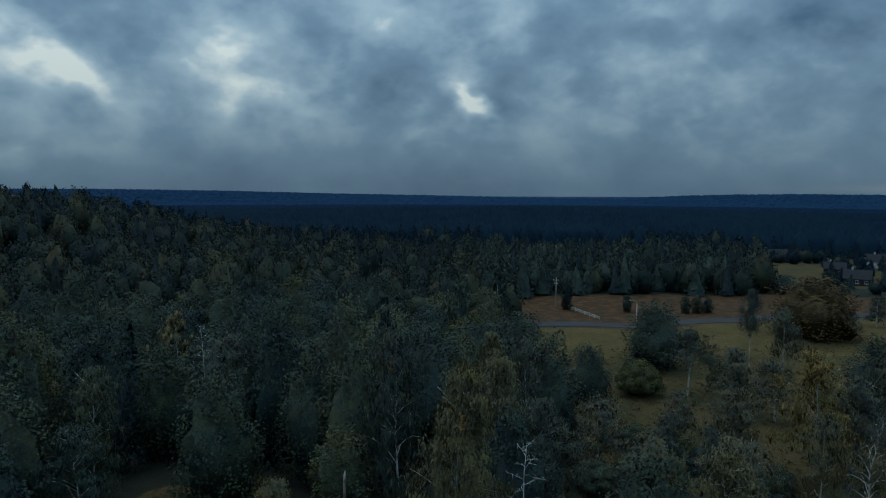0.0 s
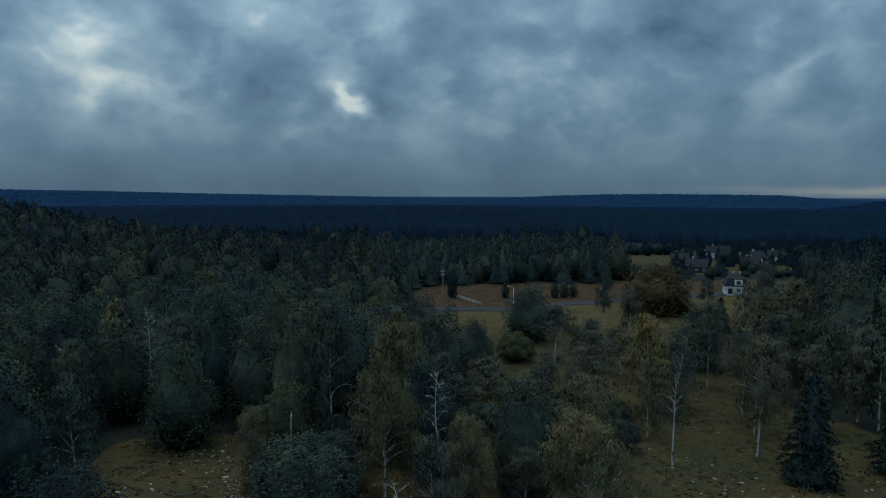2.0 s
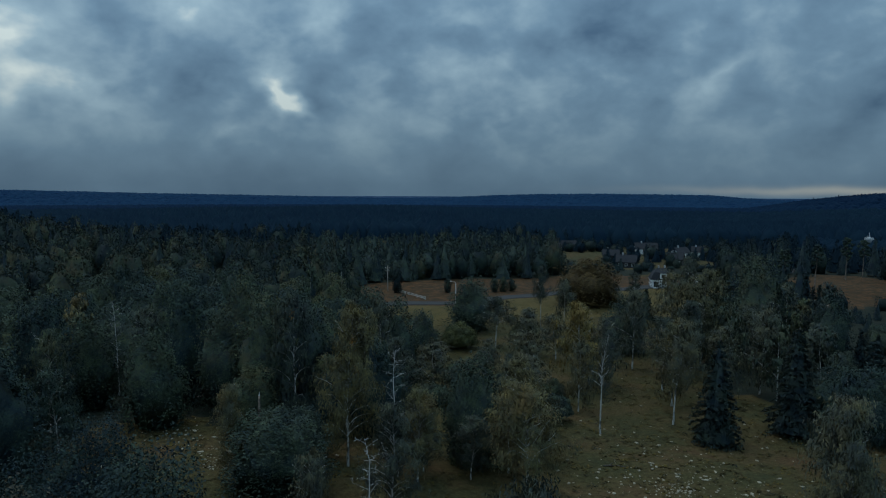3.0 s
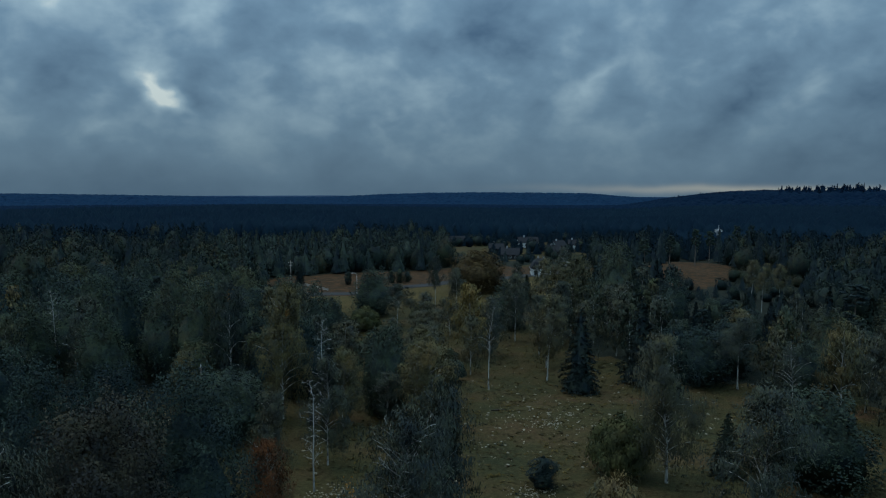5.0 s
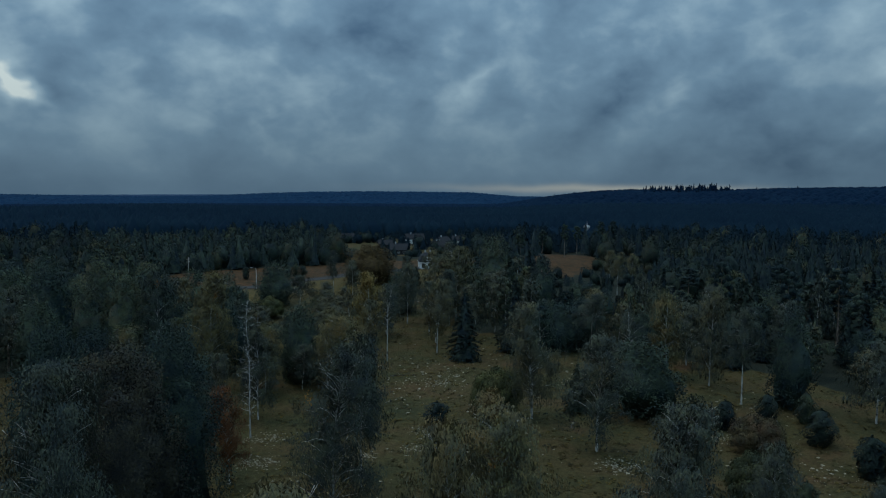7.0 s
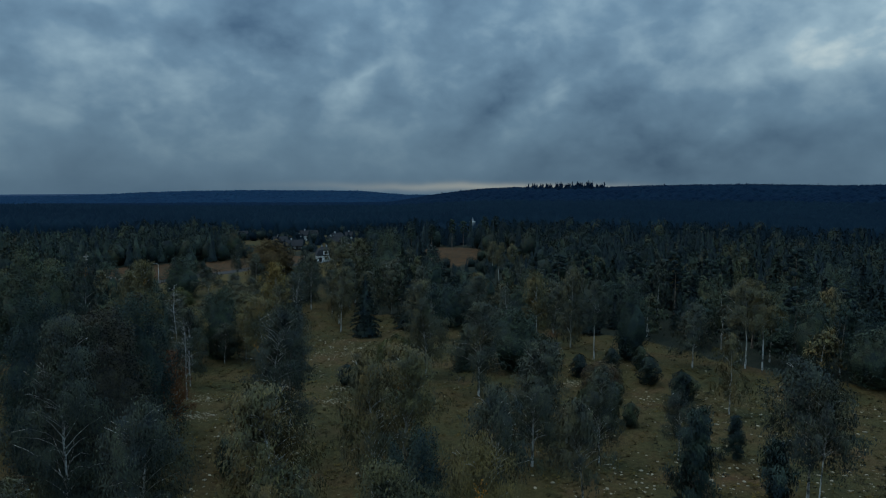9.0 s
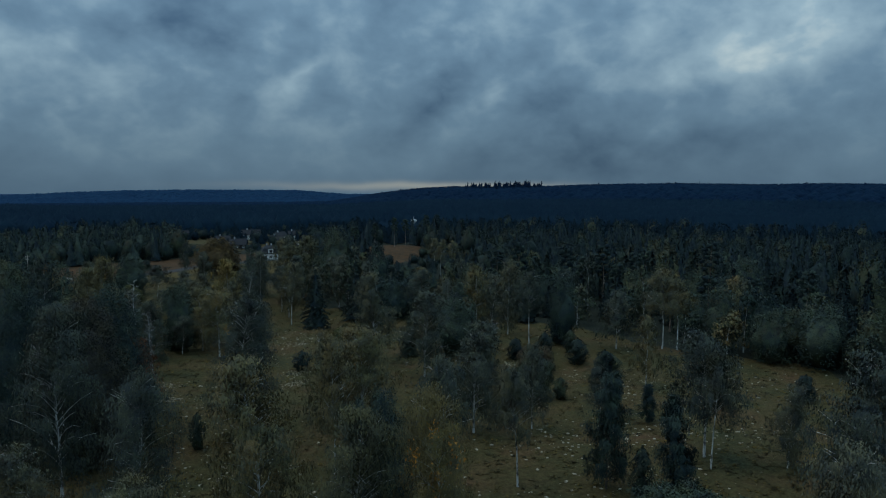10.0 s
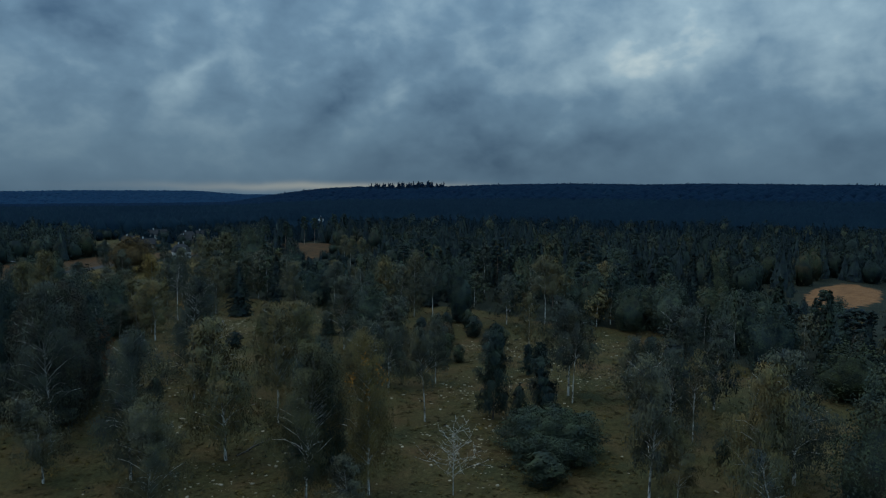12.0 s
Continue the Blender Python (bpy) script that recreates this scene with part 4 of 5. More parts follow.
BIRCHES_B = [
    (112.8, 45.1, 14.8, 8), (112.2, 24.8, 14.2, 8), (-27.0, -0.8, 23.8, 10), (9.2, -10.9, 18.0, 9), (0.2, -17.2, 19.4, 7), (25.2, -18.7, 17.5, 9), (-25.5, -18.9, 19.8, 8.5),
    (-14.6, -23.8, 20.0, 10), (15.5, -0.8, 15.5, 8), (-18.8, -44.4, 20.0, 9), (-10.0, -46.0, 20.6, 7), (5.8, -31.2, 17.7, 7), (35.6, -10.2, 13.4, 7), (16.0, -34.5, 15.2, 6.5),
    (106.3, 4.0, 8.4, 8), (40.1, -48.1, 18.2, 9.5), (36.2, -67.7, 19.6, 10.5), (48.8, -70.9, 15.8, 8), (23.7, -87.8, 17.6, 10.5), (9.0, -77.9, 9.4, 5), (9.6, -74.2, 18.0, 8.5), (66.5, -25.0, 13.6, 5.7), (96.0, -13.2, 18.9, 9.5), (97.6, -16.0, 18.4, 9.0), (88.0, -6.0, 14.0, 8.0),
    (79.0, 12.0, 17.6, 7.0), (85.2, 23.5, 19.0, 7.5), (84.0, 33.0, 17.0, 8.0), (94.0, 36.2, 13.0, 8.0), (43.0, -29.8, 9.6, 4.8), (37.1, -50.4, 16.5, 5.5),
]
OAKS_A = [
    (-69.5, 133.0, 22.6, 10), (-41.7, 86.6, 21.8, 9.5), (-24.5, 78.8, 18.5, 9.5), (-22.0, 92.5, 21.8, 9), (-13.5, 95.5, 22.2, 9.5), (-15.6, 85.7, 19.8, 8.5), (12.1, 99.8, 18.2, 11),
    (23.5, 124.4, 11.4, 8), (12.5, 147.5, 11.4, 11), (41.0, 150.0, 13.4, 13), (90.0, 181.0, 16.4, 20), (17.4, 64.3, 16.2, 9), (-21.5, 28.5, 21.4, 12), (-15.8, 15.8, 22.2, 12), (62.0, 18.0, 13.2, 13),
    (103.3, 51.2, 14.8, 10), (-9.0, -36.1, 18.6, 8.0), (84.0, 6.5, 17.0, 7.5), (132.7, -59.4, 9.8, 11), (103.0, -34.0, 12.0, 9), (112.0, -36.8, 11.5, 9.5), (110.6, -53.6, 12.8, 13), (97.5, 112.4, 21.5, 12), (70.5, 121.0, 14.0, 10),
]
BIRCHES_C = [
    (25.6, 70.4, 12.8, 8.5), (38.5, 100.0, 10.4, 8.5), (30.0, 76.5, 12.0, 8), (19.0, 95.0, 10.6, 9), (54.0, 99.0, 12.5, 8.0), (33.0, 108.0, 7.4, 6), (139.0, 203.5, 10.0, 6.5), (146.0, 214.0, 11.5, 7), (111.0, 192.0, 9.0, 6), (120.0, 172.0, 8.5, 7), (132.0, 186.0, 7.5, 6), (23.0, 84.3, 9.3, 7.8), (31.6, 88.2, 9.0, 3.8), (42.9, 85.6, 11.7, 5.8), (44.3, -57.7, 12.0, 5.2), (122.0, 66.0, 11.8, 9), (128.0, 36.0, 10.8, 8), (3.6, 45.3, 15.0, 6), (66.6, 147.6, 13.2, 7.5), (88.4, 99.9, 13.2, 8), (65.8, 51.6, 13.6, 8),
    (33.4, -23.5, 13.4, 6), (-35.0, 69.6, 14.8, 6.5), (5.9, 84.6, 18.2, 8), (9.9, 81.4, 14.2, 7), (-32.5, -10.5, 11.8, 7), (-32.0, -34.0, 15.6, 7.5), (6.5, 13.2, 19.8, 7),
    (10.4, -86.3, 18.6, 8), (-20.8, -52.5, 9.4, 5), (97.7, 180.0, 7.0, 5), (60.0, 84.0, 15.0, 7), (52.0, 118.0, 9.5, 7.5), (74.0, 100.0, 15.0, 8), (70.0, 84.0, 13.0, 7), (21.8, 60.9, 9.6, 6.5), (27.2, 63.6, 8.6, 6.0), (12.4, 84.0, 10.5, 7.0), (29.5, 97.5, 7.5, 6.0), (10.2, 60.8, 9.5, 5.5),
]
OAKS_B = [
    (-8.5, 56.0, 12.0, 12), (-8.2, 88.4, 20.8, 9), (80.4, 60.4, 11.6, 11), (-25.6, 18.2, 23.2, 9.5), (-49.0, 81.3, 23.0, 10), (-10.7, 83.0, 19.4, 8), (81.0, -73.9, 15.4, 10), (97.8, -62.5, 14.6, 11), (15.0, -98.0, 20.0, 10),
    (-52.0, 68.0, 19.0, 9), (-47.0, 60.0, 16.0, 8), (-58.0, 92.0, 21.0, 10), (92.0, 47.0, 11.0, 8), (119.0, 12.0, 9.0, 8), (-5.3, 65.0, 9.5, 8), (0.2, 76.0, 12.0, 9), (-11.4, 77.0, 12.5, 8),
]
CLOSEST = [(-27.0, -0.8), (-25.5, -18.9), (-18.8, -44.4), (-10.0, -46.0), (-1.8, 2.4), (-32.0, -34.0), (-21.5, 28.5), (-15.8, 15.8), (-25.6, 18.2), (-9.0, -36.1)]
BARE_STEMMED = [(96.0, -13.2), (97.6, -16.0), (59.5, 146.8), (37.1, -50.4), (41.9, 130.3), (79.0, 12.0), (84.6, 55.2), (55.4, 75.9), (63.1, 92.5), (5.8, -31.2), (16.0, -34.5)]
DARK_ONES = [(12.5, 147.5), (-21.5, 28.5), (-15.8, 15.8), (-25.6, 18.2), (62.0, 18.0), (12.1, 99.8), (41.0, 150.0), (70.5, 121.0), (17.4, 64.3), (-9.0, -36.1), (-8.5, 56.0), (84.0, 6.5), (-24.5, 78.8), (-41.7, 86.6), (-5.3, 65.0), (0.2, 76.0)]
YELLOW_ONES = [(80.2, 106.3), (0.7, 62.7), (5.9, 84.6), (47.9, 96.7), (25.6, 70.4), (-10.0, -46.0), (-18.8, -44.4)]
TURNING_ONES = [(90.0, 181.0)]
for x, y, top, width in BIRCHES_A + BIRCHES_B + BIRCHES_C:
    plant("tall_birch" if (x, y) in BARE_STEMMED else "birch", x, y, top, width, NEAREST if (x, y) in CLOSEST else max(MIDDLE, detail_at(x, y)), "birches in the pasture", foliage=OAK if (x < -30 and y > 60) or (x, y) == (65.8, 51.6) else YELLOWING if (x, y) in YELLOW_ONES else None)
for x, y, top, width in OAKS_A + OAKS_B:
    plant("oak", x, y, top, width, NEAREST if (x, y) in CLOSEST else max(MIDDLE, detail_at(x, y)), "broad trees round the pasture", foliage=DARK_LEAF if (x, y) in DARK_ONES else TURNING if (x, y) in TURNING_ONES else None)
plant("sparse_birch", 41.0, 73.2, 16.2, 5.5)
plant("sparse_birch", 31.0, -72.8, 11.8, 4, label="slender birch with orange leaves on pale bare limbs", foliage=TURNING)
plant("maple", -21.6, 9.7, 23.4, 12.5, NEAREST)
plant("birch", -7.0, 22.5, 13.2, 4.6, label="small slender tree with rust-red autumn leaves", foliage=RUST)
plant("shrub", 63.0, -2.0, 5.4, 8.0, label="low rounded shrub with reddish brown leaves", foliage=AUTUMN)
plant("sparse_birch", 78.2, 37.4, 13.4, 6)
plant("sparse_birch", 35.3, 86.8, 7.6, 6.3)
plant("sparse_birch", -4.4, -90.7, 14.2, 5)
plant("shrub", 50.3, 134.0, 5.2, 7.5, label="low brownish rounded shrub at the meadow's edge")
plant("spruce", 56.5, 66.0, 16.0, 8.5)
plant("spruce", 70.4, 66.0, 17.0, 9.5)
plant("spruce", 52.6, 25.2, 8.6, 5)
plant("shrub", 39.3, 30.2, 8.4, 9, label="round willow-like tree with dense olive leaves")
plant("shrub", 33.2, 130.5, 6.4, 9, label="dark green rounded shrub at the meadow's edge")
for x, y, top, width in ((34.0, 95.0, 4.2, 7.5), (39.5, 90.0, 3.8, 6.0), (36.0, 80.0, 4.4, 6.5), (26.0, 103.0, 4.2, 7.0), (17.5, 89.0, 4.6, 7.0)):
    plant("shrub", x, y, top, width, group="low bushes at the wood's edge", label="low spreading bush with dull olive leaves", foliage=OAK)
plant("shrub", 15.0, -58.0, 6.7, 15, NEAREST, foliage=DARK_LEAF)
plant("shrub", 46.8, -12.8, 6.5, 7.7, label="rounded green shrub among the junipers")
for x, y, top, width in ((23.4, -42.9, 14.6, 5), (21.6, -53.4, 13.6, 5), (48.7, -34.9, 6.4, 2.9)):
    plant("alder", x, y, top, width, group="narrow dark trees in the pasture")
for x, y, top, width in ((-7.6, 4.5, 5.8, 2.1), (72.9, -5.6, 5.6, 4.0), (67.0, 6.5, 4.6, 3.4), (49.6, -17.5, 4.0, 2.6), (66.5, -16.1, 6.0, 3.4), (24.2, -47.3, 6.4, 2.6), (5.6, -61.9, 4.6, 5.0), (27.3, 29.6, 4.4, 3.6), (57.0, -9.1, 4.2, 3.0), (79.0, 0.4, 5.7, 2.8), (74.9, 4.4, 5.0, 3.0), (78.8, -49.1, 5.0, 3.4), (68.0, 214.0, 5.2, 3.0), (71.5, 214.4, 5.6, 3.2), (75.0, 215.5, 4.4, 3.0), (33.6, 219.0, 9.2, 3.6), (51.0, 215.0, 5.4, 2.8), (25.6, -78.6, 4.2, 2.2), (69.7, -15.2, 4.6, 4.2)):
    plant("juniper", x, y, top, width, group="junipers in the pasture")
for x, y, top, width in ((176.4, 184.0, 18.5, 5.0), (168.8, 190.0, 16.5, 5.5), (203.2, 199.0, 19.5, 5.0), (215.6, 203.8, 18.0, 5.0), (233.5, 197.1, 19.0, 5.5), (256.3, 228.8, 18.5, 5.0), (238.4, 181.6, 18.0, 5.5), (259.0, 222.0, 19.0, 4.5)):
    plant("pine", x, y, top, width, PLAIN, "pines round the heath", "tall pine with a long bare pale trunk beside the heath")
for x, y, top, width in ((159.7, 124.7, 14.5, 6.0), (151.5, 112.9, 15.0, 6.0), (167.9, 121.5, 13.0, 5.5)):
    plant("tall_birch", x, y, top, width, group="birches at the heath's foot")
plant("dead_birch", 6.6, 59.5, 18.2, 5)
plant("dead_birch", -34.0, 100.5, 19.0, 4, label="dead grey trunk with short broken limbs in the wood")
plant("dead_birch", 0.2, 38.0, 15.0, 4.5)
plant("dead_shrub", -3.5, -54.2, 8.6, 8)
plant("dead_shrub", 43.5, 26.0, 4.6, 6)


def golden_spray(seed, count):
    """A hanging spray of golden leaves."""
    r = rng_of(seed)
    c = r.normal(0, 1, (count, 3)) * np.array([0.42, 0.42, 0.6])
    return mesh_from("golden_spray", *joined(leaves(r, c, unit(r, count), 0.26))[:2], GOLD)


def gild(x, y, *sprays):
    """Hang golden sprays in the crown of the tree that stands here."""
    ob = min((o for o in bpy.data.objects if o.parent is None and o.name.startswith("birch_tree")), key=lambda o: (o.location.x - x) ** 2 + (o.location.y - y) ** 2)
    for k, (dx, dy, z, size) in enumerate(sprays):
        inverse = ob.matrix_basis.inverted()
        place = inverse @ Vector((x + dx, y + dy, z))
        spray = part("golden_spray", golden_spray(k + int(x * 10) % 97, 46), ob, "small spray of golden autumn leaves", Matrix.Translation(place) @ Matrix.Diagonal((size, size, size, 1)))
        tagged(spray, "small spray of golden autumn leaves", kind="stuff")


gild(-10.0, -46.0, (-3.5, -0.5, 15.4, 0.9), (-1.3, -3.0, 15.2, 1.1), (-2.4, -2.1, 13.2, 0.9), (-2.4, -1.7, 17.4, 0.6))
gild(-3.0, 2.0, (-2.4, -2.4, 18.0, 0.5))
gild(9.2, -10.9, (-2.0, -2.0, 13.0, 0.5))
gild(0.7, 62.7, (1.0, -2.2, 15.0, 0.6), (0.4, -2.0, 18.6, 0.6))
gild(-5.4, 77.1, (-0.4, -2.2, 19.6, 0.7))


def build_snag(x, y, height):
    """Broken-off dead trunk."""
    ob = thing("tree_snag", pose(x, y, float(land(x, y)), 0, 2, 30), "broken grey dead trunk without limbs", "dead tree")
    r = rng_of(77)
    line = stem(r, height, 0.19, 0.05, 6, 0.75)
    v, f = tubes([line], 9)
    part("trunk", mesh_from("trunk", v, f, PINE_BARK, True), ob)
    spike, sf = tubes([[(tuple(line[-1][0]), 0.12), ((line[-1][0][0] + 0.06, line[-1][0][1], height + 0.55), 0.03)]], 5)
    part("splinter", mesh_from("splinter", spike, sf, DEAD_WOOD), ob)


build_snag(-10.7, 73.8, 5.4)
build_snag(-30.0, 88.0, 5.0)


def fallen_log(x, y, turn, length, radius):
    """Limbed windfall lying in the grass."""
    ob = thing("fallen_log", pose(x, y, float(land(x, y)) + radius * 0.6, 0, 0, turn), "dark fallen log with broken branches in the grass", "log", "windfall in the pasture")
    r = rng_of(int(abs(x * 7 + y * 3)))
    line = [((length * (k / 5 - 0.5), r.normal(0, 0.12), 0.05 * r.uniform()), radius * (1 - 0.13 * k)) for k in range(6)]
    part("trunk", mesh_from("trunk", *tubes([line], 7), DARK_BARK, True), ob)
    for k in range(5):
        p = line[1 + k % 5][0]
        part("branch", mesh_from("branch", *tubes([limb(r, p, radius * 0.4, r.uniform(0, 6.28), r.uniform(0.6, 1.6), r.uniform(0.2, 0.9), 0.2, 4)], 5), DARK_BARK, True), ob)


for row in ((-8.5, -23.0, 12, 9.0, 0.15), (47.5, 20.5, 40, 4.0, 0.10), (37.0, 60.0, -20, 3.5, 0.10), (-22.0, 62.0, 30, 3.0, 0.10), (58.0, -30.0, 70, 4.0, 0.11), (12.0, 36.0, 100, 3.2, 0.10)):
    fallen_log(*row)

# ---- houses of the village: place, turn, length, depth, wall height, wall, roof, label ----
COTTAGES = [
    (160, 307, -25, 8, 6, 3.0, DARK_BOARD, SLATE, "dark boarded village house with dark gabled roof"),
    (153, 277, -30, 9, 7, 2.6, DARK_BOARD, SLATE, "low dark village house standing beside a green field"),
    (196, 336, -20, 12, 7, 3.0, PLASTER, SLATE, "white village house with dark roof among trees"),
    (182, 282, -40, 7, 7, 2.8, DARK_BOARD, SLATE, "small dark timber house among garden trees"),
    (203, 312, 10, 8, 6, 2.8, PLASTER, SLATE, "small white village house among trees"),
    (160, 368, -15, 14, 8, 2.0, GREY_WALL, SLATE, "low grey barn with dark roof"),
    (214, 312, -30, 7, 6, 3.0, PLASTER, SLATE, "white village house at the wood's edge"),
    (34.5, 293.5, -10, 6.5, 5, 2.8, BRICK_RED, BRICK_RED, "small red hut with a red roof among trees"),
    (-92, 232, 20, 14, 8, 3.2, GREY_WALL, SLATE, "dark-roofed house half hidden in the wood"),
]

# ---- woods round the pasture ----
OPEN_LAND = [PASTURE, HAYFIELD, ROADSIDE, HEATH, FIELD_FAR, VILLAGE, VILLAGE_GREEN, HOUSE_VIEW]


def is_open(x, y):
    got = np.hypot((np.asarray(x) - SAND_AT[0]) / (SAND_R[0] + 3), (np.asarray(y) - SAND_AT[1]) / (SAND_R[1] + 3)) < 1
    for poly in OPEN_LAND:
        got |= inside(x, y, poly)
    return got


def scatter(r, x0, x1, y0, y1, gap):
    """Jittered grid of places."""
    gx, gy = np.meshgrid(np.arange(x0, x1, gap), np.arange(y0, y1, gap))
    gx = gx.ravel() + r.uniform(-0.42, 0.42, gx.size) * gap
    gy = gy.ravel() + r.uniform(-0.42, 0.42, gy.size) * gap
    return gx, gy


# trees shortened along the camera's sight lines to heath, sand, fields, village and tower
SHORTENED = [[(84, 70), (128, 62), (235, 178), (165, 176)], [(118, -44), (200, -50), (205, -100), (112, -92)], [(96, 226), (150, 225), (196, 262), (120, 266)], [(10, 350), (100, 350), (104, 400), (8, 400)], [(124, 268), (178, 266), (240, 290), (300, 330), (300, 385), (140, 385)], [(222, 232), (246, 212), (372, 330), (330, 372)]]


# cut lower still, to keep what lies behind in view
LOW = [[(118, 108), (170, 112), (240, 180), (164, 178)], [(146, -46), (200, -48), (205, -100), (146, -94)], [(14, 338), (96, 338), (104, 400), (8, 400)], [(112, 244), (150, 224), (200, 256), (214, 276), (124, 270)]]


def height_share(x, y):
    """How tall the trees are here, against full height: shortened to fit the camera's view."""
    f = np.ones(np.shape(x))
    for poly in SHORTENED:
        f = np.where(inside(x, y, poly), 0.55, f)
    for poly in LOW:
        f = np.where(inside(x, y, poly), 0.34, f)
    return f


def plant_near_woods():
    """Single trees of the woods that stand nearest to the pasture."""
    r = rng_of(7)
    gx, gy = scatter(r, -120, 175, -110, 210, 7.6)
    order = np.argsort(np.hypot(gx + 20, gy + 30))
    gx, gy = gx[order], gy[order]
    tally = {"oak": 0, "birch": 0, "spruce": 0, "pine": 0}
    for x, y in zip(gx, gy):
        if is_open(x, y) or (x < -40 and y < 30) or (y < -40 and x < 60):
            continue
        if math.hypot(x - 10, y - 20) > 160:
            continue
        if any((x - a) ** 2 + (y - b) ** 2 < ((1.4 + w * 0.32) if x > 60 else (2.6 + w * 0.38)) ** 2 for a, b, w in PLACED):
            continue
        edge = any(inside(x + dx, y + dy, PASTURE) for dx, dy in ((12, 0), (-12, 0), (0, 12), (0, -12)))
        east = x > 60
        u = r.uniform()
        if east and not edge:
            kind = "spruce" if u < 0.42 else "pine" if u < 0.62 else "birch" if u < 0.85 else "oak"
        elif east:
            kind = "birch" if u < 0.62 else "oak" if u < 0.9 else "spruce"
        else:
            kind = "oak" if u < 0.68 else "birch" if u < 0.97 else "spruce"
        if tally[kind] > 150:
            kind = "oak" if not east else "spruce"
            if tally[kind] > 210:
                continue
        tally[kind] += 1
        z = float(land(x, y))
        tall = {"oak": 15.5, "birch": 15.5, "spruce": 16.0, "pine": 17.5}[kind] * r.uniform(0.62, 1.18) * float(height_share(x, y))
        if east and edge:
            tall *= 0.85
        wide = {"oak": 10.2, "birch": 7.6, "spruce": 6.8, "pine": 6.4}[kind] * r.uniform(0.8, 1.2) * float(height_share(x, y)) ** 0.6
        near_left = x < 25 and math.hypot(x, y) < 108
        plant(kind, x, y, z + tall, wide, MIDDLE if detail_at(x, y) == FINE or near_left else PLAIN, {"oak": "broad trees in the wood", "birch": "birches in the wood", "spruce": "spruces in the wood", "pine": "pines in the wood"}[kind],
              foliage=r.choice([None, DARK_LEAF, OLIVE], p=(0.22, 0.66, 0.12) if x < -15 else (0.6, 0.2, 0.2)) if kind == "oak" else r.choice([None, OAK, DARK_LEAF], p=(0.4, 0.4, 0.2)) if kind == "birch" else None)


plant_near_woods()


def leafy_lump(r, n, leaf):
    """A rough broad-leaved tree, one high and one wide, with its foot at zero."""
    mid = r.uniform(0.36, 0.50)
    v, cores, aim, _, _ = leafy_crown(r, n, leaf, mid, 0.56, (1 - mid) * 1.02, mid, int(r.integers(16, 26)), r.uniform(9, 15), BALL_1, 0.55, 0.10)
    aim = aim + unit(r, len(aim)) * 0.4
    aim /= np.linalg.norm(aim, axis=1, keepdims=True)
    return joined(v, cores, (1, 1, 1), aim)


def spire(r, n, leaf, tiers=3, sides=6):
    """A rough conifer: stacked ragged skirts with loose sprays, one high and one wide."""
    v = []
    for i in range(tiers):
        z0, z1 = 0.06 + 0.62 * i / tiers, 0.62 + 0.38 * (i + 1) / tiers
        rad = 0.36 * (1 - 0.72 * i / tiers)
        a = np.arange(sides) * 2 * math.pi / sides + r.uniform(0, 1)
        rr = rad * r.uniform(0.75, 1.15, sides)
        zz = z0 + r.uniform(-0.03, 0.03, sides)
        for k in range(sides):
            j = (k + 1) % sides
            v += [(0, 0, z1), (math.cos(a[k]) * rr[k], math.sin(a[k]) * rr[k], zz[k]), (math.cos(a[j]) * rr[j], math.sin(a[j]) * rr[j], zz[j])]
    v = np.array(v)
    mids = v.reshape(-1, 3, 3)[:, 1:].mean(axis=1)
    z = r.uniform(0.08, 0.97, n) ** 1.15
    a = r.uniform(0, 6.283, n)
    rad = 0.5 * (1 - z) ** 0.8 * (1 + 0.2 * np.sin(z * 38)) * r.uniform(0.75, 1.05, n)
    c = np.stack([np.cos(a) * rad, np.sin(a) * rad, z], 1)
    out = np.stack([np.cos(a), np.sin(a), 0.35 * np.ones(n)], 1)
    aim = np.concatenate([np.stack([mids[:, 0], mids[:, 1], 0.1 + 0 * mids[:, 0]], 1) * 4, out])
    aim[:, 2] += 0.45
    return joined(np.concatenate([v, leaves(r, c, out, leaf, 0.4)]), aim=aim)


def treetop(r, sides=5, blunt=0.0):
    """The crown of one far conifer, one high and one wide: a ragged cone with a shoulder, blunt ones round-headed."""
    a = np.arange(sides) * 2 * math.pi / sides + r.uniform(0, 1.2)
    rings = [(0.0, 0.50), (0.45 + 0.2 * blunt, 0.33 + 0.10 * blunt)]
    verts, faces, normals = [], [], []
    for z, rad in rings:
        for k in range(sides):
            q = rad * r.uniform(0.82, 1.18)
            verts.append((math.cos(a[k]) * q, math.sin(a[k]) * q, z + r.uniform(-0.05, 0.05)))
            normals.append((math.cos(a[k]), math.sin(a[k]), 0.35 + z))
    verts.append((0, 0, 1.0))
    normals.append((0, 0, 1))
    for k in range(sides):
        j = (k + 1) % sides
        faces += [(k, j, sides + j), (k, sides + j, sides + k), (sides + k, sides + j, 2 * sides)]
    normals = np.array(normals, float)
    return np.array(verts), np.array(faces), normals / np.linalg.norm(normals, axis=1, keepdims=True)


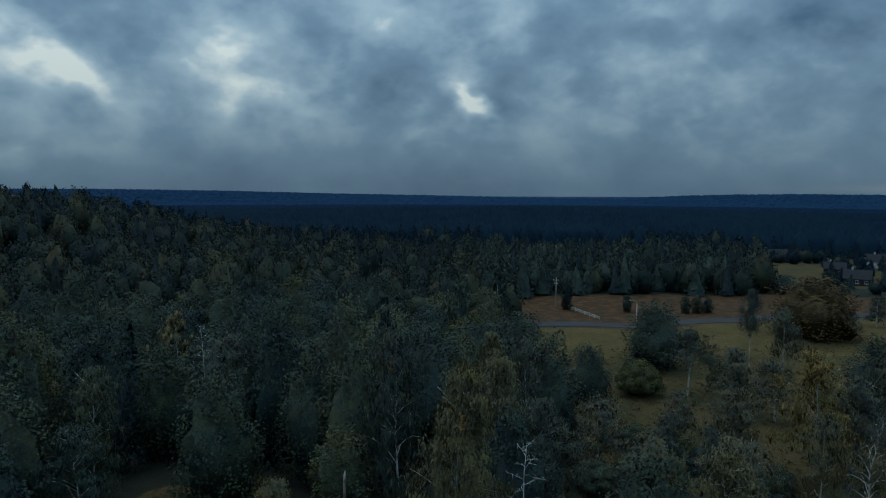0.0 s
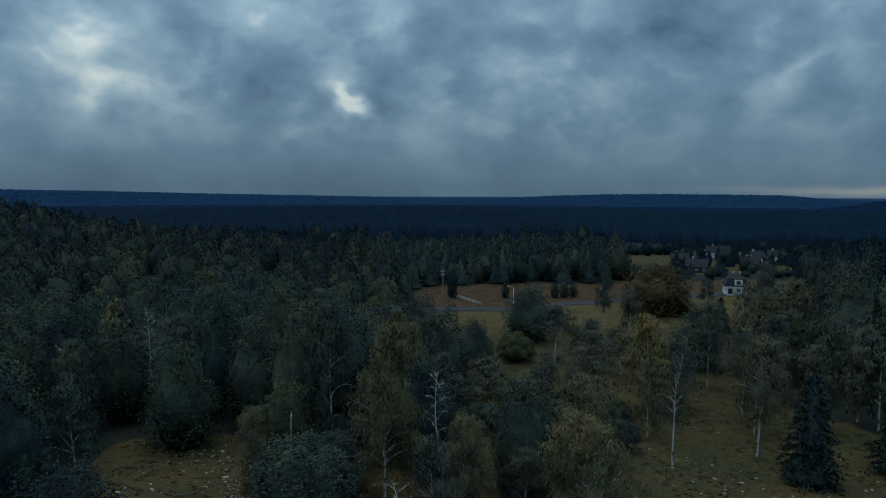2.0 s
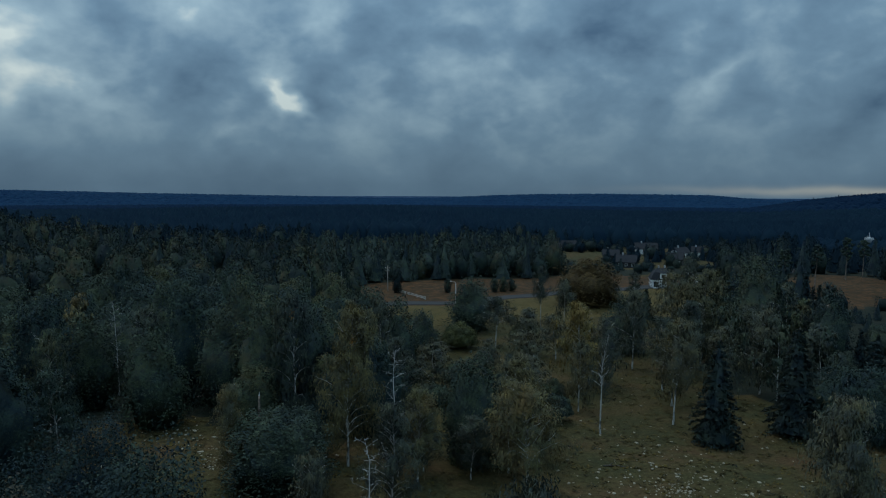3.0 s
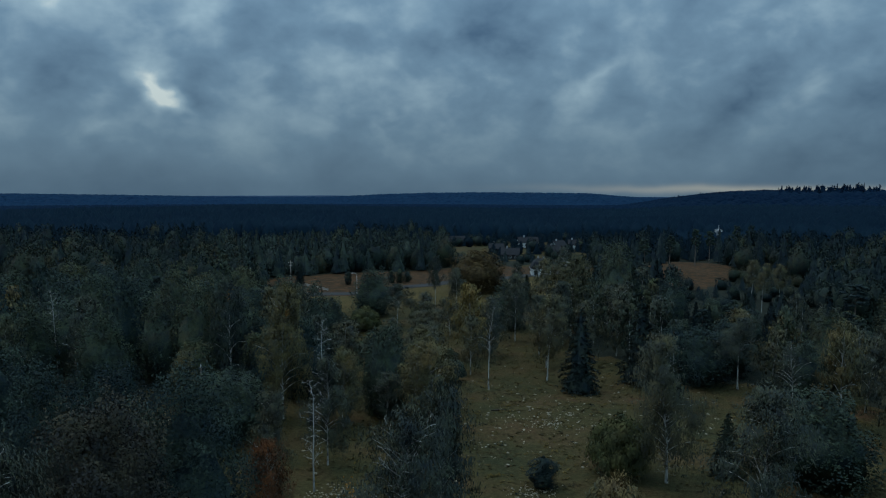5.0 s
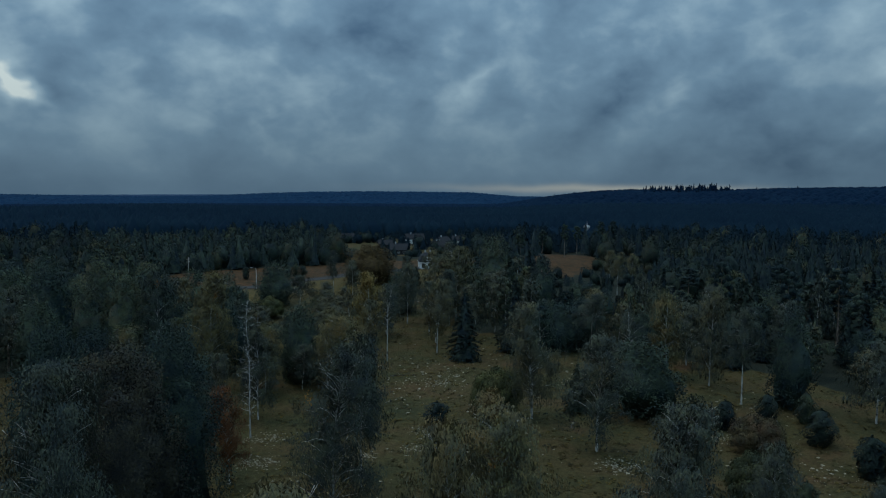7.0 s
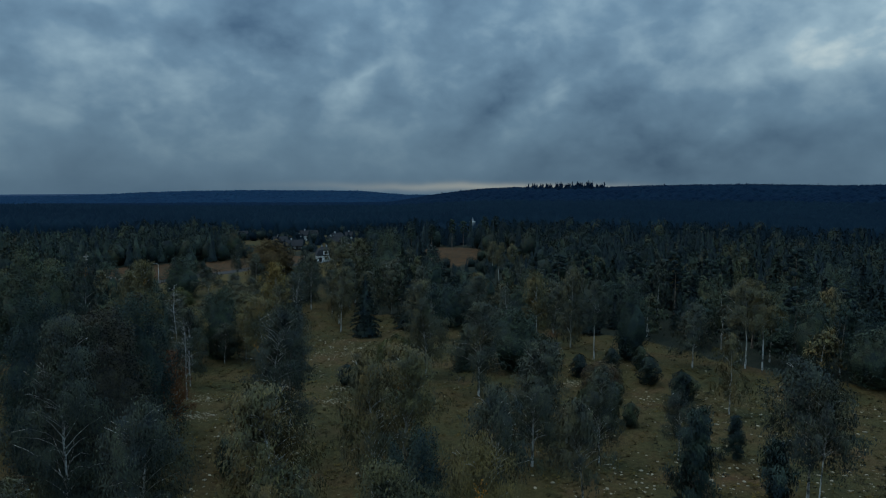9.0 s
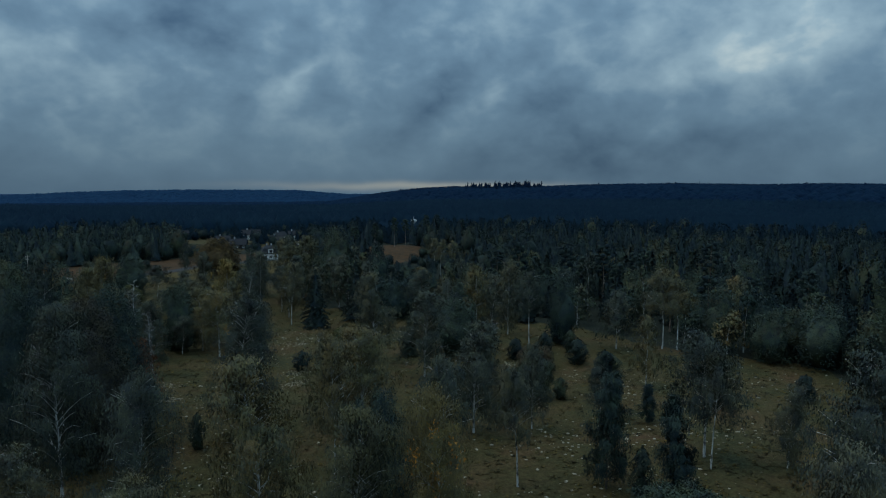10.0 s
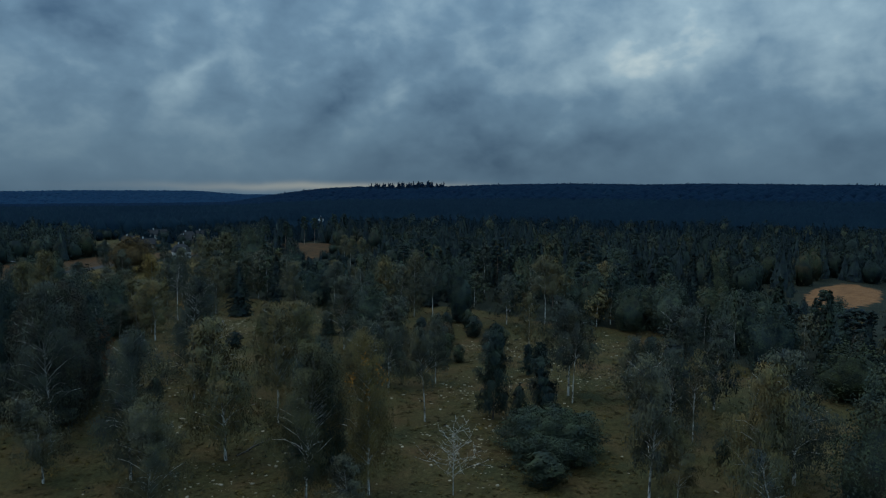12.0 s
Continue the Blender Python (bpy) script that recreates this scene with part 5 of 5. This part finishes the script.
def flaky_wood(name, label, r, shapes, x, y, tall, wide, material):
    """Many trees joined into one body of woodland."""
    z = land(x, y)
    verts, faces, normals, tones, total = [], [], [], [], 0
    pick = r.integers(0, len(shapes), len(x))
    for k, (shape, sides, way) in enumerate(shapes):
        s = np.nonzero(pick == k)[0]
        if not len(s):
            continue
        a = r.uniform(0, 6.283, len(s))
        ca, sa = np.cos(a)[:, None], np.sin(a)[:, None]
        w, h = wide[s][:, None], tall[s][:, None]
        vx = (shape[None, :, 0] * ca - shape[None, :, 1] * sa) * w + x[s][:, None]
        vy = (shape[None, :, 0] * sa + shape[None, :, 1] * ca) * w + y[s][:, None]
        vz = (shape[None, :, 2] - 0.03) * h + z[s][:, None]
        verts.append(np.stack([vx, vy, vz], 2).reshape(-1, 3))
        faces.append((sides[None] + (np.arange(len(s)) * len(shape))[:, None, None]).reshape(-1, 3) + total)
        normals.append(np.stack([way[None, :, 0] * ca - way[None, :, 1] * sa, way[None, :, 0] * sa + way[None, :, 1] * ca, np.repeat(way[None, :, 2], len(s), 0)], 2).reshape(-1, 3))
        tones.append(np.repeat(r.uniform(0, 1, len(s)), len(shape)))
        total += len(s) * len(shape)
    me = mesh_from(name, np.concatenate(verts), np.concatenate(faces), material, True, np.concatenate(normals))
    tone = me.attributes.new("tone", "FLOAT", "POINT")
    tone.data.foreach_set("value", np.concatenate(tones).astype(np.float32))
    return tagged(new(name, me), label, "woodland", kind="stuff")


def in_fan(x, y, lo, hi, a0=-41, a1=100):
    rr, a = np.hypot(x + 20, y + 40), np.degrees(np.arctan2(x + 20, y + 40))
    return (rr > lo) & (rr < hi) & (a > a0) & (a < a1)


def build_woods():
    r = rng_of(21)
    # broad-leaved and mixed woods in the middle distance
    x, y = scatter(r, -420, 520, -200, 520, 8.8)
    near = np.hypot(x - 10, y - 20) < 161
    keep = in_fan(x, y, 60, 470) & ~is_open(x, y) & ~near
    gardens = inside(x, y, VILLAGE) & ~inside(x, y, VILLAGE_GREEN) & (r.uniform(size=x.size) < 0.92)
    for row in COTTAGES:
        gardens &= np.hypot(x - row[0] * 0.985, y - row[1] * 0.985) > 5.5
    keep |= gardens
    side = (x > 70) & (y < 330)
    far = np.hypot(x + 10, y + 20)
    leafy = r.uniform(size=x.size) < np.where(far > 350, 0.12, np.where(side, 0.42, np.where((y > 222) & (x > 15), 0.40, np.where(far > 270, 0.7, 0.95))))
    k = keep & leafy
    lumps = [leafy_lump(rng_of(300 + i), 400, 0.054) for i in range(8)]
    flaky_wood("mixed_woodland", "dense green and yellowing broad-leaved woodland", r, lumps, x[k], y[k], height_share(x[k], y[k]) * r.uniform(9.5, 17.5, k.sum()), height_share(x[k], y[k]) ** 0.6 * r.uniform(8.5, 12.5, k.sum()), WOOD_FAR)
    ex, ey = scatter(r, 10, 130, 226, 330, 7.4)
    e = ~is_open(ex, ey)
    edge_trees = [spire(rng_of(312 + i), 150, 0.085, 6, 7) for i in range(3)] + [leafy_lump(rng_of(306 + i), 300, 0.062) for i in range(4)]
    flaky_wood("edge_woodland", "tall dark mixed wood standing behind the road", r, edge_trees, ex[e], ey[e], height_share(ex[e], ey[e]) * r.uniform(9, 16.5, e.sum()), r.uniform(8, 11.5, e.sum()), NEEDLE)
    k = keep & ~leafy & (far > 340)
    dark_spires = [spire(rng_of(315 + i), 110, 0.10, 5, 7) for i in range(5)] + [leafy_lump(rng_of(318), 150, 0.085)]
    flaky_wood("dark_conifer_wood", "dense dark conifer wood behind the fields, tinted blue for haze", r, dark_spires, x[k], y[k], height_share(x[k], y[k]) * r.uniform(10, 15.5, k.sum()), height_share(x[k], y[k]) ** 0.6 * r.uniform(7, 10, k.sum()), CONIFER_MIDDLE)
    k = keep & ~leafy & (far <= 340)
    spires = [spire(rng_of(310 + i), 150, 0.085, 6, 7) for i in range(5)]
    flaky_wood("spruce_woodland", "dark dense spruce and pine woodland", r, spires, x[k], y[k], height_share(x[k], y[k]) * r.uniform(11, 17.5, k.sum()), height_share(x[k], y[k]) ** 0.6 * r.uniform(6, 9, k.sum()), NEEDLE)
    # conifer forest out to the ridges, coarser and hazed bluer with the distance
    tops = [treetop(rng_of(320 + i), 5, 0.9 * (i % 3 == 0)) for i in range(9)]
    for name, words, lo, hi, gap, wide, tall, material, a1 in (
            ("conifer_forest", "dark conifer forest covering the plain, tinted blue for haze", 462, 800, 7.4, (10, 14), (12, 15.5), CONIFER_FAR, 95),
            ("conifer_forest", "dark conifer forest covering the plain, tinted blue for haze", 795, 1345, 9.4, (13, 18), (11.5, 14.5), CONIFER_FAR, 95),
            ("ridge_forest", "conifer forest on the near ridge, coloured dark blue for haze", 1340, 2260, 18.0, (24, 32), (11, 13), RIDGE_NEAR, 95),
            ("far_ridge_forest", "conifer forest on the distant ridge, coloured blue for haze", 2250, 3800, 27.0, (36, 48), (10.5, 12.5), RIDGE_FAR, 62)):
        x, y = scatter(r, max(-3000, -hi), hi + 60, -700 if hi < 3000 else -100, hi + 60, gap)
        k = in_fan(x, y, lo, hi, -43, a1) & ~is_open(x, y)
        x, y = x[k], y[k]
        flaky_wood(name, words, r, tops, x, y, height_share(x, y) * r.uniform(*tall, x.size), r.uniform(*wide, x.size), material)


build_woods()


def ridge_trees():
    """Single trees that stand out along the skylines, and a clump of taller spruces on the near ridge."""
    r = rng_of(44)
    a = np.radians(np.concatenate([r.uniform(48.3, 54.9, 110), r.uniform(50.6, 54.1, 30), r.uniform(41, 95, 70)]))
    d = r.uniform(1640, 1780, a.size)
    shapes = [spire(rng_of(350 + i), 20, 0.2, 4, 6) for i in range(4)] + [leafy_lump(rng_of(356 + i), 60, 0.16) for i in range(2)]
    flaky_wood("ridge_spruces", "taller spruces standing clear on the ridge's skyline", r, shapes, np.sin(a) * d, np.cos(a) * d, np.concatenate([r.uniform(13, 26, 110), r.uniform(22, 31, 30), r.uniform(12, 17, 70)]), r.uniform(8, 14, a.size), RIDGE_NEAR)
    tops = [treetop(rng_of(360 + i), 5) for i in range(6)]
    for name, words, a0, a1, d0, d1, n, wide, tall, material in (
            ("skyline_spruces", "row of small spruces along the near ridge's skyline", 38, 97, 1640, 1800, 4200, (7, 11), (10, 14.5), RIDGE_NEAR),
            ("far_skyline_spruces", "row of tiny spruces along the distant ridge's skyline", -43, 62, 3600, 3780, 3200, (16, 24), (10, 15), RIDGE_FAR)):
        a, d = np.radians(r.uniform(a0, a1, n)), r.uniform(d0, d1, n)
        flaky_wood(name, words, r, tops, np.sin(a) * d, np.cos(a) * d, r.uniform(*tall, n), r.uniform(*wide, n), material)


ridge_trees()

# ---- stones and tufts in the pasture ----


def stone_mesh(seed):
    bm = bmesh.new()
    bmesh.ops.create_icosphere(bm, subdivisions=1, radius=0.5)
    r = random.Random(seed)
    for v in bm.verts:
        v.co *= r.uniform(0.72, 1.15)
        v.co.z *= 0.55
    me = bpy.data.meshes.new("stone")
    bm.to_mesh(me)
    bm.free()
    me.materials.append(STONE)
    return me


def build_stones():
    r = rng_of(61)
    meshes = [stone_mesh(k) for k in range(7)]
    heaps = [(36, 58), (31, 44), (46, 58), (50, 48), (-20, 72), (-16, 66), (-8, 0), (-4, 10), (6, 24), (63, -8), (70, -20), (78, -28), (60, -30), (-6, -8), (12, -44), (30, -30), (50, -40), (66, 40), (62, -18), (84, -24), (74, 8), (40, -38), (56, -52), (30, -48), (88, -38), (20, -44), (8, -52), (0, -30), (-20, -28)]
    cairns = [(41, 51.4), (25.4, 28.7), (20.7, 23.0), (2.4, 36.8), (-2.2, 27.9), (41, 4.0), (-14, 64), (12, 25), (63, 5)]
    near, rest = [], []
    for k in range(7600):
        u = r.uniform()
        if u < 0.20:
            hx, hy = cairns[int(r.integers(len(cairns)))]
            x, y = hx + r.normal(0, 1.7), hy + r.normal(0, 1.3)
        elif u < 0.55:
            hx, hy = heaps[int(r.integers(len(heaps)))]
            x, y = hx + r.normal(0, 5), hy + r.normal(0, 5)
        else:
            x, y = r.uniform(-60, 125), r.uniform(-100, 120)
            if noise.noise((x * 0.06, y * 0.06, 3.0)) < -0.08:
                continue
        if not inside(x, y, PASTURE):
            continue
        size = (0.10 + 0.24 * r.uniform() ** 2) if u < 0.20 else 0.12 + 0.48 * r.uniform() ** 3.4
        (near if size > 0.34 and len(near) < 290 else rest).append((x, y, size))
    for x, y, size in near:
        ob = new("stone", meshes[int(r.integers(7))])
        ob.matrix_basis = pose(x, y, float(land(x, y)) + size * 0.08, r.uniform(-9, 9), r.uniform(-9, 9), r.uniform(0, 360)) @ Matrix.Diagonal((size * r.uniform(1, 1.7), size, size * r.uniform(0.6, 1.0), 1))
        tagged(ob, "pale grey lichened field stone lying in the grass", "stone", "stones in the pasture")
    base = np.array([v.co[:] for v in meshes[0].vertices])
    faces = np.array([list(p.vertices) for p in meshes[0].polygons])
    vs, fs = [], []
    for k, (x, y, size) in enumerate(rest):
        a = r.uniform(0, 6.28)
        p = base * np.array([size * r.uniform(1, 1.7), size, size * r.uniform(0.6, 1)])
        p = np.stack([p[:, 0] * math.cos(a) - p[:, 1] * math.sin(a) + x, p[:, 0] * math.sin(a) + p[:, 1] * math.cos(a) + y, p[:, 2] + float(land(x, y)) + size * 0.06], 1)
        vs.append(p)
        fs.append(faces + k * len(base))
    tagged(new("small_stones", mesh_from("small_stones", np.concatenate(vs), np.concatenate(fs), STONE)), "small pale stones strewn over the pasture", "stones", kind="stuff")


def build_tufts():
    r = rng_of(62)
    x, y = r.uniform(-75, 135, 22000), r.uniform(-130, 170, 22000)
    k = inside(x, y, PASTURE)
    x, y = x[k], y[k]
    z = land(x, y)
    c = np.repeat(np.stack([x, y, z], 1), 5, axis=0) + r.normal(0, 1, (len(x) * 5, 3)) * np.array([0.28, 0.28, 0.03])
    c[:, 2] += 0.10
    up = np.tile(np.array([0.0, 0.0, 1.0]), (len(c), 1))
    v = leaves(r, c, up, 0.42, 0.30)
    tagged(new("grass_tufts", mesh_from("grass_tufts", v, tris(v), TUFT)), "dry yellowish grass tufts over the pasture", "grass", kind="stuff")
    # heather and dwarf shrubs
    n = 260
    x, y = r.uniform(-65, 125, n), r.uniform(-100, 110, n)
    k = inside(x, y, PASTURE)
    x, y = x[k], y[k]
    size = r.uniform(0.4, 1.0, len(x)) ** 2 * 0.9 + 0.15
    d = unit(r, len(x) * 24)
    d[:, 2] = np.abs(d[:, 2]) * 0.6
    c = np.repeat(np.stack([x, y, land(x, y)], 1), 24, axis=0) + d * np.repeat(size, 24)[:, None]
    v = blades(r, c, 0.22, 0.16, d, 0.3)
    tagged(new("heather", mesh_from("heather", v, tris(v), JUNIPER)), "low dark heather and dwarf juniper in the grass", "heather", kind="stuff")


build_stones()
build_tufts()

# ---- road, lamp, pole, rail ----


def box_mesh(name, size, material, bevel=0.0):
    bm = bmesh.new()
    bmesh.ops.create_cube(bm, size=1.0)
    bmesh.ops.scale(bm, vec=size, verts=bm.verts)
    if bevel:
        bmesh.ops.bevel(bm, geom=bm.edges[:], offset=bevel, segments=1, affect="EDGES")
    me = bpy.data.meshes.new(name)
    bm.to_mesh(me)
    bm.free()
    me.materials.append(material)
    return me


def tube_mesh(name, line, material, sides=8):
    v, f = tubes([line], sides)
    return mesh_from(name, v, f, material, True)


def prism_mesh(name, profile, length, material):
    """A closed profile in x and z drawn out along y."""
    n = len(profile)
    v = [(x, -length / 2, z) for x, z in profile] + [(x, length / 2, z) for x, z in profile]
    f = [tuple(range(n)), tuple(range(2 * n - 1, n - 1, -1))] + [(i, i + n, (i + 1) % n + n, (i + 1) % n) for i in range(n)]
    me = mesh_from(name, v, f, material)
    bm = bmesh.new()
    bm.from_mesh(me)
    bmesh.ops.recalc_face_normals(bm, faces=bm.faces)
    bm.to_mesh(me)
    bm.free()
    return me


def build_road():
    line = [(-60, 190), (-20, 191), (14, 192), (46, 196), (64, 199.5), (80, 203), (110, 209), (140, 214), (180, 226), (240, 250)]
    pts = []
    for (x0, y0), (x1, y1) in zip(line, line[1:]):
        pts += [(x0 + (x1 - x0) * k / 8, y0 + (y1 - y0) * k / 8) for k in range(8)]
    v, f = [], []
    for i, (x, y) in enumerate(pts):
        x1, y1 = pts[min(i + 1, len(pts) - 1)]
        x0, y0 = pts[max(i - 1, 0)]
        d = Vector((x1 - x0, y1 - y0)).normalized()
        z = max(float(land(x - d.y * s, y + d.x * s)) for s in (-3.2, 0, 3.2)) + 0.14
        for s, dz in ((-3.6, -0.45), (-3.0, 0.0), (3.0, 0.0), (3.6, -0.45)):
            v.append((x - d.y * s, y + d.x * s, z + dz))
    for i in range(len(pts) - 1):
        for j in range(3):
            a = i * 4 + j
            f.append((a, a + 1, a + 5, a + 4))
    tagged(new("road", mesh_from("road", v, f, ASPHALT)), "narrow grey asphalt country road across the meadow", "road", kind="structure")


def build_lamp(x, y, turn):
    z = float(land(x, y))
    ob = thing("street_lamp", pose(x, y, z, 0, 0, turn), "tall grey steel street lamp with a short arm", "street lamp")
    part("pole", tube_mesh("pole", [((0, 0, -0.3), 0.11), ((0, 0, 1.0), 0.10), ((0, 0, 7.0), 0.06)], STEEL), ob)
    arm = part("arm", tube_mesh("arm", [((0, 0, 7.0), 0.06), ((0.1, 0, 7.5), 0.055), ((0.5, 0, 7.85), 0.05), ((1.3, 0, 7.95), 0.05)], STEEL), ob)
    head = part("lamp_head", box_mesh("lamp_head", (0.75, 0.26, 0.14), STEEL, 0.03), arm, m=pose(1.6, 0, 7.95))
    return ob


def build_pole(x, y, turn):
    z = float(land(x, y))
    ob = thing("utility_pole", pose(x, y, z, 0, 0, turn), "weathered wooden utility pole with a crossarm", "utility pole")
    part("pole", tube_mesh("pole", [((0, 0, -0.3), 0.17), ((0, 0, 4), 0.14), ((0, 0, 9.2), 0.11)], POLE_WOOD), ob)
    for zz, w in ((8.3, 1.7), (7.2, 1.2)):
        a = part("crossarm", box_mesh("crossarm", (w, 0.12, 0.14), POLE_WOOD, 0.015), ob, m=pose(0, 0.16, zz))
        for s in (-0.45, 0.45):
            part("insulator", tube_mesh("insulator", [((s * w, 0.0, 0.06), 0.035), ((s * w, 0.0, 0.16), 0.05), ((s * w, 0.0, 0.26), 0.03)], WHITE_PAINT, 6), a)
    return ob


def build_rail(x0, y0, x1, y1):
    """Two-rail fence beside the side road."""
    n = 8
    ln = math.hypot(x1 - x0, y1 - y0)
    turn = math.degrees(math.atan2(y1 - y0, x1 - x0))
    z0, z1 = float(land(x0, y0)), float(land(x1, y1))
    ob = thing("rail_fence", pose(x0, y0, z0, 0, -math.degrees(math.atan2(z1 - z0, ln)), turn), "pale two-rail roadside fence", "fence")
    post = box_mesh("post", (0.14, 0.14, 1.5), RAIL_WOOD, 0.015)
    rail = box_mesh("rail", (ln / (n - 1), 0.06, 0.20), RAIL_WOOD, 0.012)
    for i in range(n):
        part("post", post, ob, m=pose(ln * i / (n - 1), 0, 0.45))
        if i < n - 1:
            for zz in (0.55, 1.0):
                part("rail", rail, ob, m=pose(ln * (i + 0.5) / (n - 1), -0.10, zz))
    return ob


build_road()
build_lamp(47.6, 190.2, 165)
build_pole(31.0, 224.0, 10)
build_rail(34.0, 221.0, 40.5, 203.5)



def build_tower(x, y, base, deck):
    """Slender pale tower with a flared head and a mast, rising out of the wood."""
    z = float(land(x, y)) + base
    ob = thing("tower", pose(x, y, z, 0, 0, 20), "slender pale tower with a flared head and mast", "tower")
    h = deck - z
    part("shaft", tube_mesh("shaft", [((0, 0, -0.4), 1.5), ((0, 0, h * 0.5), 1.25), ((0, 0, h - 2.4), 1.15)], GREY_WALL, 12), ob)
    head = part("head", tube_mesh("head", [((0, 0, h - 2.6), 1.15), ((0, 0, h - 1.2), 1.6), ((0, 0, h - 0.1), 1.8), ((0, 0, h + 0.35), 1.8), ((0, 0, h + 0.9), 0.9)], GREY_WALL, 14), ob)
    for k in range(3):
        part("ring", tube_mesh("ring", [((math.cos(a) * 2.35, math.sin(a) * 2.35, h - 0.5 + 0.5 * k), 0.07) for a in np.arange(17) * math.pi / 8], WHITE_PAINT, 5), head)
    part("mast", tube_mesh("mast", [((0, 0, h + 0.8), 0.22), ((0, 0, h + 2.4), 0.16), ((0, 0, h + 3.6), 0.08)], STEEL, 6), ob)
    for s in (-1, 1):
        part("antenna", tube_mesh("antenna", [((s * 1.5, 0.3, h + 0.6), 0.08), ((s * 1.5, 0.3, h + 2.0), 0.05)], STEEL, 5), head)


build_tower(324.5, 312.5, 0.0, 8.6)

# ---- houses ----


def build_window(parent, x, y, z, w, h, turn=0):
    win = part("window", box_mesh("window", (w, 0.10, h), WHITE_PAINT, 0.02), parent, m=pose(x, y, z, 0, 0, turn))
    for sx in (-1, 1):
        part("pane", box_mesh("pane", (w * 0.40, 0.02, h * 0.82), GLASS), win, m=pose(sx * w * 0.22, -0.055, 0))
    part("sill", box_mesh("sill", (w + 0.2, 0.22, 0.06), WHITE_PAINT, 0.01), win, m=pose(0, -0.12, -h / 2 - 0.03))
    return win


def build_main_house(x, y, turn):
    z = float(land(x, y))
    ob = thing("house", pose(x, y, z, 0, 0, turn), "white plastered house with dark mansard roof and a dormer", "house")
    L, D, H = 7.8, 7.6, 3.0
    part("wall", box_mesh("wall", (L, D, H + 0.4), PLASTER, 0.02), ob, m=pose(0, 0, H / 2 - 0.2))
    part("plinth", box_mesh("plinth", (L + 0.12, D + 0.12, 0.7), GREY_WALL, 0.02), ob, m=pose(0, 0, 0.1))
    eave = [(sx * (L / 2 + 0.4), sy * (D / 2 + 0.4), H - 0.1) for sx, sy in ((-1, -1), (1, -1), (1, 1), (-1, 1))]
    knee = [(sx * (L / 2 - 1.0), sy * (D / 2 - 1.0), H + 2.7) for sx, sy in ((-1, -1), (1, -1), (1, 1), (-1, 1))]
    ridge = [(-L / 2 + 2.4, 0, H + 4.0), (L / 2 - 2.4, 0, H + 4.0)]
    faces = [(3, 2, 1, 0), (0, 1, 5, 4), (1, 2, 6, 5), (2, 3, 7, 6), (3, 0, 4, 7), (4, 5, 9, 8), (6, 7, 8, 9), (5, 6, 9), (7, 4, 8)]
    roof = part("roof", mesh_from("roof", eave + knee + ridge, faces, SLATE), ob)
    part("gutter", tube_mesh("gutter", [(p, 0.07) for p in eave + eave[:1]], WHITE_PAINT, 5), roof)
    for cx in (-1.0, 1.2):
        part("chimney", box_mesh("chimney", (0.55, 0.55, 1.3), GREY_WALL, 0.02), roof, m=pose(cx, 0.3, H + 4.3))
    dormer = part("dormer", box_mesh("dormer", (2.4, 2.6, 2.2), WHITE_PAINT, 0.03), ob, m=pose(0.4, -D / 2 + 1.2, H + 1.35))
    part("dormer_window", box_mesh("dormer_window", (1.4, 0.05, 1.25), GLASS), dormer, m=pose(0, -1.33, 0))
    part("dormer_roof", box_mesh("dormer_roof", (2.8, 3.0, 0.16), SLATE, 0.03), dormer, m=pose(0, 0, 1.18))
    part("door", box_mesh("door", (1.5, 0.12, 2.2), SLATE, 0.02), ob, m=pose(-2.2, -D / 2 - 0.04, 1.15))
    part("step", box_mesh("step", (2.2, 1.2, 0.35), GREY_WALL, 0.03), ob, m=pose(-2.2, -D / 2 - 0.6, 0.1))
    for wx in (0.4, 2.8):
        build_window(ob, wx, -D / 2 - 0.03, 1.75, 1.4, 1.3)
    for s in (-1, 1):
        for wy in (-2.2, 2.0):
            build_window(ob, s * (L / 2 + 0.03), wy, 1.75, 1.3, 1.3, 90 * s)
    return ob


def build_cottage(x, y, turn, L, D, H, wall, roof, label):
    z = float(land(x, y))
    ob = thing("house", pose(x, y, z, 0, 0, turn), label, "house", "houses of the village")
    part("wall", box_mesh("wall", (L, D, H + 0.4), wall, 0.02), ob, m=pose(0, 0, H / 2 - 0.2))
    gable = [(-D / 2, H - 0.02), (0, H + D * 0.40), (D / 2, H - 0.02)]
    part("gable", prism_mesh("gable", gable, L - 0.02, wall), ob, m=pose(0, 0, 0, 0, 0, 90))
    e = 0.5
    prof = [(-D / 2 - e, H - 0.28), (0, H + D * 0.42), (D / 2 + e, H - 0.28), (D / 2 + e, H - 0.08), (0, H + D * 0.42 + 0.25), (-D / 2 - e, H - 0.08)]
    r_ = part("roof", prism_mesh("roof", prof, L + 0.8, roof), ob, m=pose(0, 0, 0, 0, 0, 90))
    part("chimney", box_mesh("chimney", (0.7, 0.7, 1.5), GREY_WALL, 0.02), r_, m=pose(0, L * 0.2, H + D * 0.42 + 0.4))
    n = max(2, int(L / 3))
    for i in range(n):
        build_window(ob, -L / 2 + L * (i + 0.5) / n, -D / 2 - 0.03, H * 0.55, 1.2, 1.2)
    return ob


build_main_house(132.6, 211.5, -24)
for row in COTTAGES:
    build_cottage(*row)
